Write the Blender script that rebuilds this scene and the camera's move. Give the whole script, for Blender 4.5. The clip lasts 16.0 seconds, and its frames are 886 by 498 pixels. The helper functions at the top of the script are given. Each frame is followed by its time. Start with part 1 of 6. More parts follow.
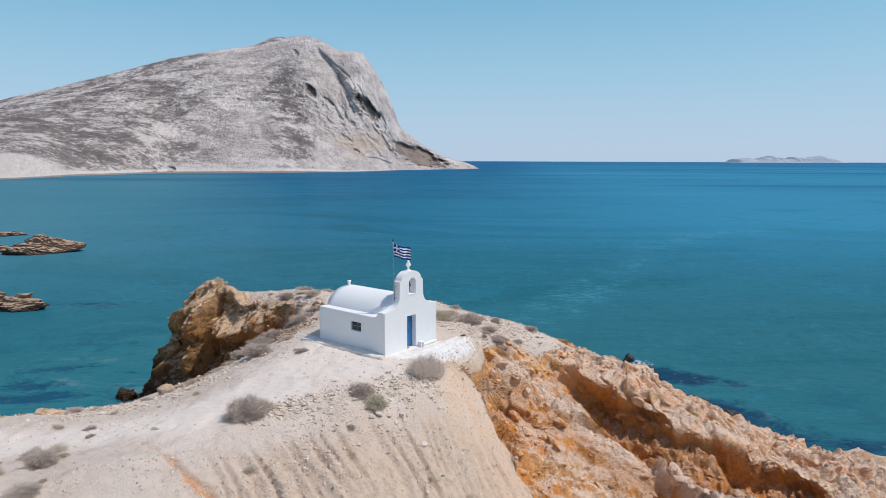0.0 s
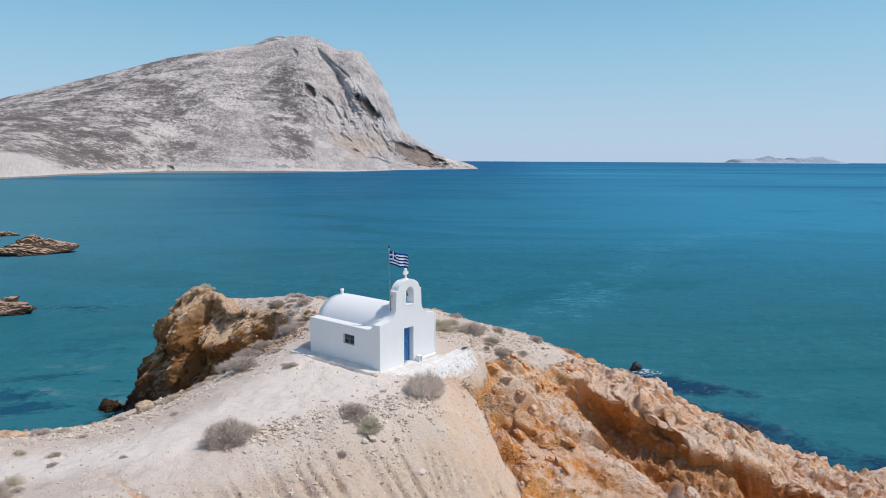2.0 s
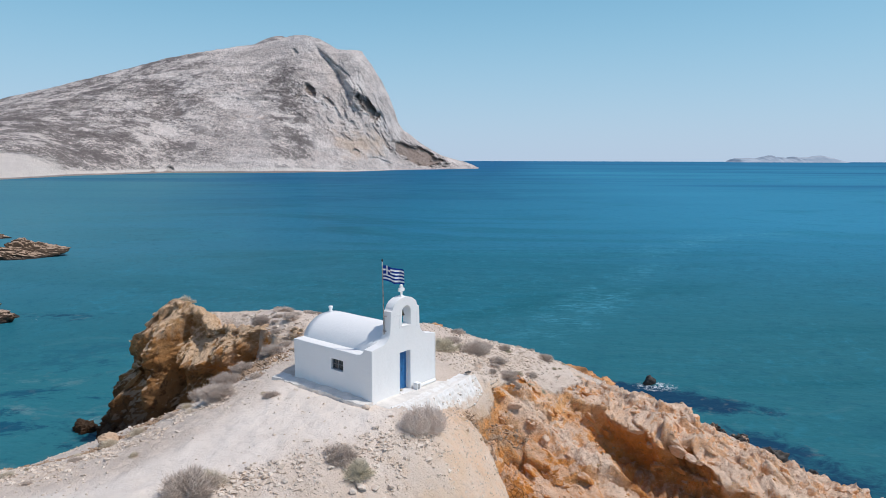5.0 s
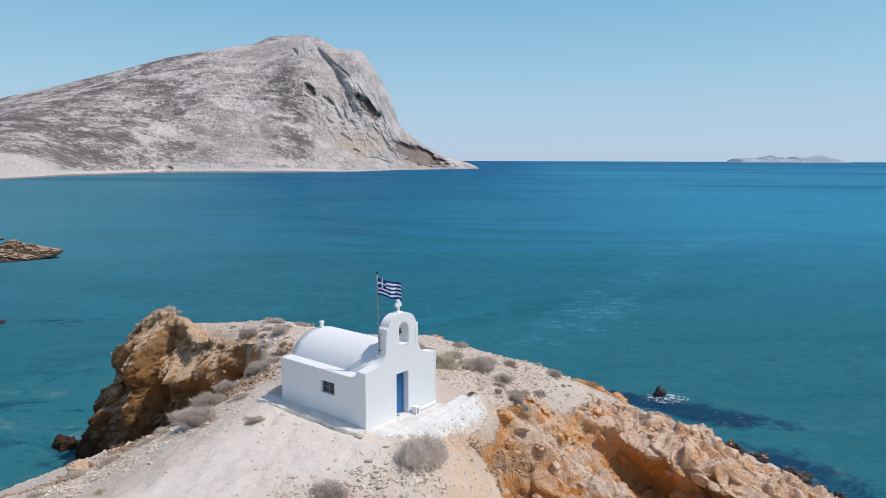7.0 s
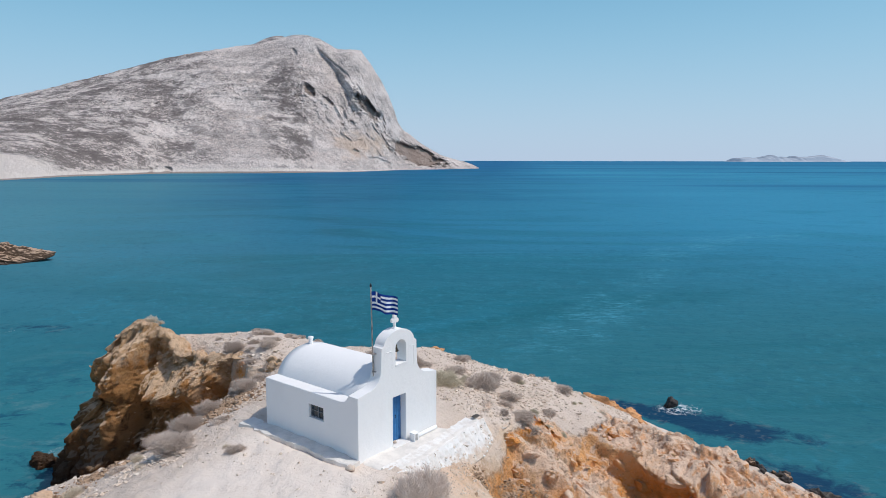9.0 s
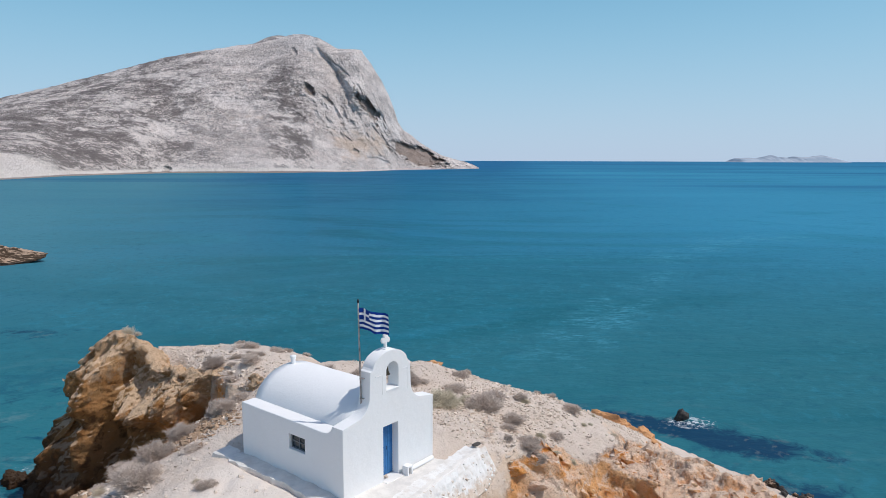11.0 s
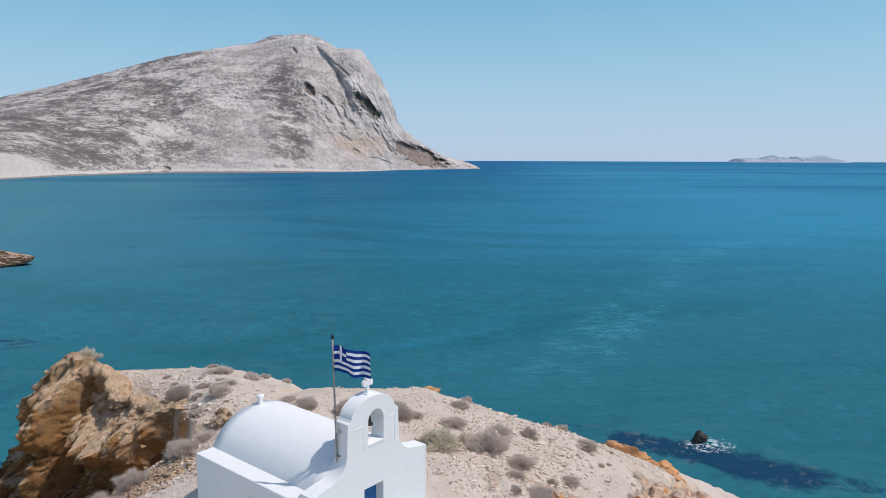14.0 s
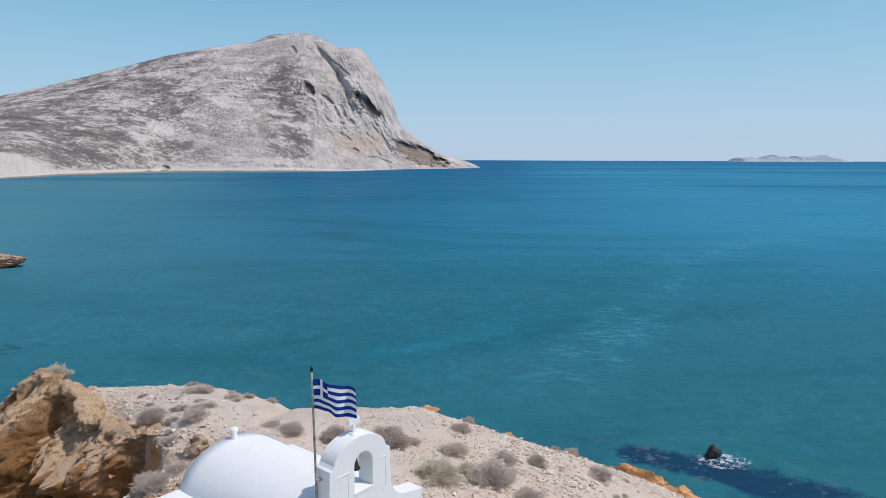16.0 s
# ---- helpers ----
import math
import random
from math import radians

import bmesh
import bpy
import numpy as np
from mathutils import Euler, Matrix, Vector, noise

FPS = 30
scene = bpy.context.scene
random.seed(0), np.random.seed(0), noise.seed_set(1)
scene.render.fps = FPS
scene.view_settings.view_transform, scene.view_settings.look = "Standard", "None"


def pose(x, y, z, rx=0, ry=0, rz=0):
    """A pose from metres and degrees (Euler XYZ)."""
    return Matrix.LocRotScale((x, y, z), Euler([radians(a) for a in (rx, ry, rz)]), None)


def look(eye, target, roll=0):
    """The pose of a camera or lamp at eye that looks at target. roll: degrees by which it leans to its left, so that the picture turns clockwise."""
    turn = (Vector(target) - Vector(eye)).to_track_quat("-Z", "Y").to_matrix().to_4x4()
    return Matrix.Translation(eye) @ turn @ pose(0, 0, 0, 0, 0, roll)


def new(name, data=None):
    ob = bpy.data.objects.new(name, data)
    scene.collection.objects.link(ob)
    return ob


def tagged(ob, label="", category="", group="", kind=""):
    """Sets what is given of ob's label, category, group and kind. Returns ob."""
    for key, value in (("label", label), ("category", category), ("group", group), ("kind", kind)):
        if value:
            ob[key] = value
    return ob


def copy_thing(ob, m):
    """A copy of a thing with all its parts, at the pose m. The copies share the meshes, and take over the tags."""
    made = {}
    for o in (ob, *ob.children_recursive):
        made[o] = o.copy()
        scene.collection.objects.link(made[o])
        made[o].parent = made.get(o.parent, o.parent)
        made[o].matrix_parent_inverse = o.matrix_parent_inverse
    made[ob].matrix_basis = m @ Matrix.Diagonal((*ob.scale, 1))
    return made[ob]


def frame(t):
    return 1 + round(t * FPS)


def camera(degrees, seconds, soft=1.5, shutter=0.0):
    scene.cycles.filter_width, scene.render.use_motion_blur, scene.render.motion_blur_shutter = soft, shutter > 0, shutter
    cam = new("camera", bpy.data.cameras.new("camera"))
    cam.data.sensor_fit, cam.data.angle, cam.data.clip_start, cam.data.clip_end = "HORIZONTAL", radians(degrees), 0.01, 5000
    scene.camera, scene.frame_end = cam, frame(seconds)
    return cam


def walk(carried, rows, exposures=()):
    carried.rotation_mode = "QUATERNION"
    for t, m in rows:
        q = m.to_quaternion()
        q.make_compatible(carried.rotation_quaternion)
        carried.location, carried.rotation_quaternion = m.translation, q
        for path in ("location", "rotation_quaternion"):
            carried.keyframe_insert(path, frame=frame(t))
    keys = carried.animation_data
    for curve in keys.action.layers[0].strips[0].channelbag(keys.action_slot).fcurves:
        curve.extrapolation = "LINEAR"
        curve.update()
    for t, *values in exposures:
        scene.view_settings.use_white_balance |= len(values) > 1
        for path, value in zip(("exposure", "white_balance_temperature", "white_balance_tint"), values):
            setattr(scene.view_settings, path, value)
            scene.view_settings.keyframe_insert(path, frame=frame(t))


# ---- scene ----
cam = camera(66.0, 16.0, 0.6)
PATH = [
    (0, (2.798, -37.407, 11.007), (2.822, -35.425, 10.743), 0.2),
    (0.5, (2.789, -36.65, 11.008), (2.814, -34.668, 10.743), 0.2),
    (1, (2.786, -35.926, 10.999), (2.812, -33.944, 10.735), 0.3),
    (1.5, (2.794, -35.165, 10.99), (2.82, -33.183, 10.726), 0.2),
    (2, (2.796, -34.453, 10.989), (2.822, -32.471, 10.725), 0.3),
    (2.5, (2.82, -33.688, 11.009), (2.845, -31.706, 10.745), 0.3),
    (3, (2.838, -33.009, 11.029), (2.864, -31.026, 10.764), 0.3),
    (3.5, (2.856, -32.247, 11.036), (2.881, -30.265, 10.771), 0.3),
    (4, (2.863, -31.52, 11.041), (2.887, -29.537, 10.776), 0.2),
    (6.5, (2.853, -27.809, 11.132), (2.876, -25.826, 10.867), 0.2),
    (7, (2.85, -27.065, 11.15), (2.873, -25.083, 10.885), 0.2),
    (7.5, (2.837, -26.29, 11.151), (2.86, -24.308, 10.885), 0.2),
    (8, (2.845, -25.567, 11.147), (2.866, -23.585, 10.881), 0.1),
    (8.5, (2.837, -24.771, 11.12), (2.859, -22.789, 10.854), 0.1),
    (9, (2.839, -24.066, 11.111), (2.862, -22.084, 10.846), 0.1),
    (11.5, (3.026, -20.31, 11.076), (3.048, -18.328, 10.811), 0.2),
    (12, (3.065, -19.598, 11.079), (3.086, -17.616, 10.814), 0.2),
    (12.5, (3.089, -18.879, 11.103), (3.111, -16.897, 10.837), 0.2),
    (13, (3.128, -18.178, 11.099), (3.149, -16.196, 10.833), 0.2),
    (13.5, (3.161, -17.419, 11.118), (3.182, -15.437, 10.853), 0.2),
    (14, (3.183, -16.663, 11.124), (3.204, -14.681, 10.859), 0.2),
    (14.5, (3.238, -15.91, 11.129), (3.258, -13.928, 10.864), 0.2),
    (15, (3.249, -15.24, 11.126), (3.27, -13.258, 10.86), 0.2),
    (15.5, (3.26, -14.545, 11.137), (3.28, -12.563, 10.871), 0.2),
    (16, (3.241, -13.882, 11.151), (3.262, -11.9, 10.884), 0.2),
]
walk(cam, [(t, look(eye, target, roll)) for t, eye, target, roll in PATH], [(0, -0.36, 6200, 10), (16, -0.36, 6200, 10)])

# ---- light ----
SUN = Vector((0.593, -0.116, 1.0)).normalized()      # towards the sun
world = bpy.data.worlds.new("world")
scene.world = world
world.use_nodes = True
wn, wl = world.node_tree.nodes, world.node_tree.links
sky = wn.new("ShaderNodeTexSky")
sky.sky_type, sky.sun_disc = "NISHITA", False
sky.sun_elevation, sky.sun_rotation = math.asin(SUN.z), math.atan2(SUN.x, SUN.y)
sky.altitude, sky.air_density, sky.dust_density, sky.ozone_density = 0, 1.0, 1.2, 1.5
haze = wn.new("ShaderNodeMix")                     # a bright, even sea haze over the clear sky
haze.data_type = "RGBA"
upward, part_z, fade = wn.new("ShaderNodeTexCoord"), wn.new("ShaderNodeSeparateXYZ"), wn.new("ShaderNodeMapRange")
wl.new(upward.outputs["Generated"], part_z.inputs[0])
wl.new(part_z.outputs["Z"], fade.inputs["Value"])
fade.interpolation_type = "SMOOTHSTEP"
for key, value in (("From Min", 0.0), ("From Max", 0.5), ("To Min", 0.88), ("To Max", 0.0)):
    fade.inputs[key].default_value = value
wl.new(fade.outputs["Result"], haze.inputs[0])
tone, low = wn.new("ShaderNodeMix"), wn.new("ShaderNodeMapRange")
tone.data_type = "RGBA"
tone.inputs[6].default_value, tone.inputs[7].default_value = (4.75, 5.85, 7.15, 1.0), (1.85, 5.05, 6.75, 1.0)
low.inputs["From Max"].default_value = 0.23
wl.new(part_z.outputs["Z"], low.inputs["Value"])
wl.new(low.outputs["Result"], tone.inputs[0])
wl.new(tone.outputs[2], haze.inputs[7])
wl.new(sky.outputs["Color"], haze.inputs[6])
wl.new(haze.outputs[2], wn["Background"].inputs["Color"])
wn["Background"].inputs["Strength"].default_value = 0.14
lamp = bpy.data.lights.new("sun", "SUN")
lamp.energy, lamp.angle, lamp.color = 3.4, radians(0.5), (1.0, 0.93, 0.84)
new("sun", lamp).matrix_world = look(SUN * 100, (0, 0, 0))


# ---- noise and terrain tools ----
def lattice(i, j, k, seed):
    h = (i.astype(np.int64) * 374761393 + j.astype(np.int64) * 668265263 + k.astype(np.int64) * 2147483647 + seed * 1274126177) & 0xFFFFFFFF
    h = ((h ^ (h >> 13)) * 1274126177) & 0xFFFFFFFF
    h = ((h ^ (h >> 16)) * 2246822519) & 0xFFFFFFFF
    return ((h ^ (h >> 15)) & 0xFFFFFF) / float(0xFFFFFF) * 2 - 1


def vnoise(x, y, z=0.0, seed=0):
    """Smooth noise from -1 to 1 on arrays."""
    x, y, z = np.broadcast_arrays(np.asarray(x, float), np.asarray(y, float), np.asarray(z, float))
    i, j, k = np.floor(x), np.floor(y), np.floor(z)
    u, v, w = x - i, y - j, z - k
    u, v, w = u * u * (3 - 2 * u), v * v * (3 - 2 * v), w * w * (3 - 2 * w)

    def c(a, b, d):
        return lattice(i + a, j + b, k + d, seed)
    low = (c(0, 0, 0) * (1 - u) + c(1, 0, 0) * u) * (1 - v) + (c(0, 1, 0) * (1 - u) + c(1, 1, 0) * u) * v
    high = (c(0, 0, 1) * (1 - u) + c(1, 0, 1) * u) * (1 - v) + (c(0, 1, 1) * (1 - u) + c(1, 1, 1) * u) * v
    return low * (1 - w) + high * w


def fbm(x, y, z=0.0, octaves=4, seed=0, gain=0.5):
    total, amp, norm, f = 0.0, 1.0, 0.0, 1.0
    for o in range(octaves):
        total = total + amp * vnoise(x * f + 17.3 * o, y * f - 9.1 * o, z * f + 4.7 * o, seed + o)
        norm, amp, f = norm + amp, amp * gain, f * 2.03
    return total / norm


def ridged(x, y, z=0.0, octaves=4, seed=0):
    total, amp, norm, f = 0.0, 1.0, 0.0, 1.0
    for o in range(octaves):
        total = total + amp * (1 - 2 * np.abs(vnoise(x * f + 31.7 * o, y * f + 5.9 * o, z * f - 8.3 * o, seed + o)))
        norm, amp, f = norm + amp, amp * 0.5, f * 2.1
    return total / norm


def billow(x, y, z=0.0, octaves=4, seed=0):
    """Rounded lumps parted by creases, from -1 to 1."""
    return -ridged(x, y, z, octaves, seed)


def blocks(x, y, z, seed=0):
    """Broken, blocky relief from -1 to 1: each cell keeps a height and a tilt of its own."""
    x, y, z = np.broadcast_arrays(np.asarray(x, float), np.asarray(y, float), np.asarray(z, float))
    i, j, k = np.floor(x), np.floor(y), np.floor(z)
    best, second, out = np.full(x.shape, 9.0), np.full(x.shape, 9.0), np.zeros(x.shape)
    for a in (-1, 0, 1):
        for b in (-1, 0, 1):
            for c in (-1, 0, 1):
                p, q, r = (0.5 + 0.45 * lattice(i + a, j + b, k + c, seed + n) for n in (1, 2, 3))
                dx, dy, dz = x - i - a - p, y - j - b - q, z - k - c - r
                d = dx * dx + dy * dy + dz * dz
                h = lattice(i + a, j + b, k + c, seed + 4) + 0.9 * (dx * lattice(i + a, j + b, k + c, seed + 5) + dy * lattice(i + a, j + b, k + c, seed + 6))
                near = d < best
                second = np.where(near, best, np.minimum(second, d))
                out = np.where(near, h, out)
                best = np.where(near, d, best)
    return np.clip(out, -1, 1) * smooth(0.0, 0.10, np.sqrt(second) - np.sqrt(best)) - 0.35 * smooth(0.10, 0.0, np.sqrt(second) - np.sqrt(best))


def smooth(a, b, x):
    t = np.clip((x - a) / (b - a), 0, 1)
    return t * t * (3 - 2 * t)


def along(line, step):
    """Points along a polyline at about that step."""
    out = []
    for a, b in zip(line, line[1:]):
        n = max(1, int(math.dist(a[:2], b[:2]) / step))
        out += [tuple(p + (q - p) * i / n for p, q in zip(a, b)) for i in range(n)]
    return out + [line[-1]]


class Sheet:
    """A smooth sheet through feature lines: crests, gullies, feet of slopes."""

    def __init__(self, lines, stiff=0.02, step=1.6):
        p = np.array([q for line in lines for q in (along(line, step) if len(line) > 1 else line)], float)
        self.p = p[:, :2]
        n = len(p)
        a = np.zeros((n + 3, n + 3))
        a[:n, :n] = self.kernel(self.p) + np.eye(n) * stiff
        a[:n, n], a[:n, n + 1:] = 1, self.p
        a[n, :n], a[n + 1:, :n] = 1, self.p.T
        self.w = np.linalg.solve(a, np.concatenate([p[:, 2], np.zeros(3)]))

    def kernel(self, q):
        r2 = (q[:, None, 0] - self.p[None, :, 0]) ** 2 + (q[:, None, 1] - self.p[None, :, 1]) ** 2
        return 0.5 * r2 * np.log(r2 + 1e-9) * 0.01

    def __call__(self, x, y):
        q = np.stack([np.ravel(x), np.ravel(y)], 1)
        out = np.concatenate([self.kernel(c) @ self.w[:-3] for c in np.array_split(q, max(1, len(q) // 20000))])
        return (out + self.w[-3] + q @ self.w[-2:]).reshape(np.shape(x))


def inside_distance(poly, x, y):
    """Distance to a closed polygon's edge: positive inside, negative outside."""
    best, odd = np.full(np.shape(x), 1e9), np.zeros(np.shape(x), bool)
    for (ax, ay), (bx, by) in zip(poly, poly[1:] + poly[:1]):
        t = np.clip(((x - ax) * (bx - ax) + (y - ay) * (by - ay)) / ((bx - ax) ** 2 + (by - ay) ** 2), 0, 1)
        best = np.minimum(best, np.hypot(x - ax - t * (bx - ax), y - ay - t * (by - ay)))
        if ay != by:
            odd ^= ((ay > y) != (by > y)) & (x < (bx - ax) * (y - ay) / (by - ay) + ax)
    return np.where(odd, best, -best)


SEA = -10.7
COAST = [(-75, 3), (-55, 1), (-40, 1), (-30, 2), (-24, 4), (-22, 7), (-23, 10), (-21, 13), (-20, 17), (-20, 22), (-16, 25), (-10, 25), (-4, 23.5), (2, 24), (8, 27),
         (13, 25), (18, 22.5), (23, 21), (26.5, 18), (27.5, 13), (30, 9), (34, 7.5), (42, 6), (55, 3), (55, -8), (38, -9), (26, -9), (20, -9),
         (15, -9), (13, -14), (14, -30), (20, -75), (-75, -75)]
# chapel's own axes: u along the facade, v into the building
TURN = radians(50.3)


def site(u, v, z=0.0):
    return (u * math.cos(TURN) - v * math.sin(TURN), u * math.sin(TURN) + v * math.cos(TURN), z)


front = Sheet([
    [(-3.0, 17.5, -0.7), (0, 17, -0.8), (2.3, 17, -0.4), (5, 19, -2.4), (7.6, 20.5, -3.9), (11, 18.5, -4.1), (14.6, 16.6, -4.4)],       # far brow
    [(-4, 11, 0.9), (0.5, 10, 0.3), (4.7, 12.6, -0.6), (8.8, 12.8, -1.3)],
    [(4.4, 5.6, -0.2), (6.0, 7.4, -0.6), (7.2, 5.8, -0.9), (8.4, 9.2, -1.9), (11.4, 10.4, -2.3)],
    [(11.4, 10.4, -2.3), (14.6, 8.9, -3.1), (16.8, 7.8, -3.9), (19, 7, -4.55), (20.5, 6, -5.15), (22.4, 5, -6.3), (24.3, 4.4, -7.5), (28, 3, -7.9), (33, 2, -8.5), (45, 0, -9.5)],  # crest
    [(16, 13.5, -5.2), (20, 14, -6.8), (24, 16, -8.8)],
    [(10.7, 7.0, -2.9), (14.4, 4.9, -3.55), (16.5, 4.6, -3.7)],
    [(20, 0.9, -5.9), (25, -1, -7.6)],
    [(7.0, 3.2, -3.3), (9.4, 4.4, -3.5)], [(10.7, 2.1, -5.1), (13.8, 2.4, -6.6)],
    [(5.0, 1.0, -1.7), (5.4, 2.2, -2.7)],
    [(5.0, 1.0, -1.7), (6.1, 0, -3.75), (6.9, -1.4, -5.15), (8.2, -3.4, -6.5), (11, -6, -9), (14, -8, -11)],   # gully
    [(13.4, -1.2, -7.6), (18, -3, -7.0), (22, -3.2, -7.2)],
    [site(-1, -1.9, -0.17), site(0.8, -1.9, -0.20), site(1.6, -2.0, -0.45), site(3, -1.9, -0.9), site(5.5, -1.5, -1.0), site(6.8, -0.9, -0.7)],
    [site(-1, -1, -0.13), site(0.2, -1.2, -0.13), site(2, -0.6, -0.15), site(5.4, -0.3, -0.15)], [site(0, 3, -0.02), site(-1.2, 5, -0.03), site(-1.2, 3, -0.07), site(-1.2, 0.5, -0.16)],
    [site(2, 3, 0), site(2, 6, 0.1), site(4.6, 3, 0)],
    [(-1.4, -3.9, -0.45), (-3.6, -5.6, -0.6), (-5.6, -7.6, -0.95)],                      # rim of the terrace
    [(-4.0, 0, -0.35), (-6, -3, -0.6), (-8, 3.1, -0.8)],
    [(2.6, -3.3, -1.2), (1.2, -5.1, -1.6), (2.3, -6.1, -2.6), (-1.1, -7.2, -1.5)], [(4.6, -4.0, -3.4), (5.6, -7.5, -6.0)],
    [(-3.2, -9.7, -1.5), (-0.6, -11.1, -2.0), (-5.6, -12.7, -1.2)], [(1.6, -11, -4.2), (5, -14, -8.4)],
    [(-8.4, -11, -0.8), (-11, -13.6, -0.5), (-12.1, -15.1, -0.5), (-16, -22, 0)],
    [(-10.1, -0.7, -1.5), (-12.5, -3.5, -1.8), (-16.8, -2.7, -2.2), (-20, -3.1, -2.5), (-28, -5, -2.7)],
    [(-14, -9, -1.4), (-22, -12, -1.4)], [(-40, -20, -1), (-60, -45, 3), (-20, -55, 1), (0, -50, -6), (2, -30, -6)],
    [(-10.6, 6, -2.5), (-16, 8, -5.0), (-20.5, 9, -7.3)], [(-14.6, 1.5, -3.4), (-18, 3.5, -5)],
    [(-8.4, 9.8, -1.4), (-11, 10.6, -3.8), (-14.3, 11.6, -6.4), (-18, 12.8, -9)],          # foot of the cliff
    [(-12, 15, -6), (-14, 19, -7)], [(14, -14, -12), (16, -30, -12)],
])
LEDGE = [(-6.6, 9.9), (-10, 11.8), (-12.3, 13.9), (-14.9, 15.8), (-17, 16.8), (-18.5, 18.6), (-18.9, 21.5), (-15, 24), (-8, 24), (-3, 20), (-2.5, 10)]
plateau = Sheet([
    [(-15, 22, -0.8), (-13.9, 20, -0.75), (-11, 18.6, 0.0), (-7.6, 17, 0.5), (-4.8, 17, 0.05), (-2.9, 17, -0.9)],
    [(-17.2, 17.8, 0.7), (-15.5, 17.9, 1.15), (-15.4, 19.2, 1.0)], [(-13.6, 17.0, 0.3), (-12, 15, -0.75), (-10.5, 12.3, 0.3)],
    [(-7.7, 10.7, 0.6), (-6.2, 11.8, 1.1), (-6.9, 14.5, 0.8)], [(-4, 9, 0.5), (-2.5, 12, 0.7)], [(-9, 14, 0.4)],
])


SPUR = [(7.6, 5.2), (9.6, 4.6), (11.0, 3.9), (12.9, 2.4), (14.9, 0.9), (16.7, -0.8), (18, -3.0), (22, -3.8), (26, -5.0)]
SPUR_TOP = [-2.6, -3.5, -4.4, -5.8, -6.6, -7.1, -7.1, -7.6, -8.6]
SLAB_EDGE = [(10.5, 7.6), (12.3, 6.8), (14.1, 5.7), (14.9, 4.8), (16.6, 4.5), (17.2, 3.1), (17.8, 2.5), (20.7, 2.0), (23.3, 2.4), (24.7, 1.8), (25.4, 0.2), (26.7, -0.5), (30, -2.5), (34, -5)]
RUST = [(8.4, 8.0), (9.6, 7.0), (11.0, 6.2), (12.6, 5.6)]
RILL = [(-10.2, -9.3), (-8.6, -10.8), (-7.2, -12.1), (-6.3, -12.9), (-5.1, -14.0), (-4.0, -16.0)]
TRACK = [(-1.5, -1.5), (-3.2, 0.5), (-5, -3), (-8, -6.5), (-13, -8.5), (-24, -10)]


def line_distance(line, x, y):
    best = np.full(np.shape(x), 1e9)
    for (ax, ay), (bx, by) in zip(line, line[1:]):
        t = np.clip(((x - ax) * (bx - ax) + (y - ay) * (by - ay)) / ((bx - ax) ** 2 + (by - ay) ** 2), 0, 1)
        best = np.minimum(best, np.hypot(x - ax - t * (bx - ax), y - ay - t * (by - ay)))
    return best


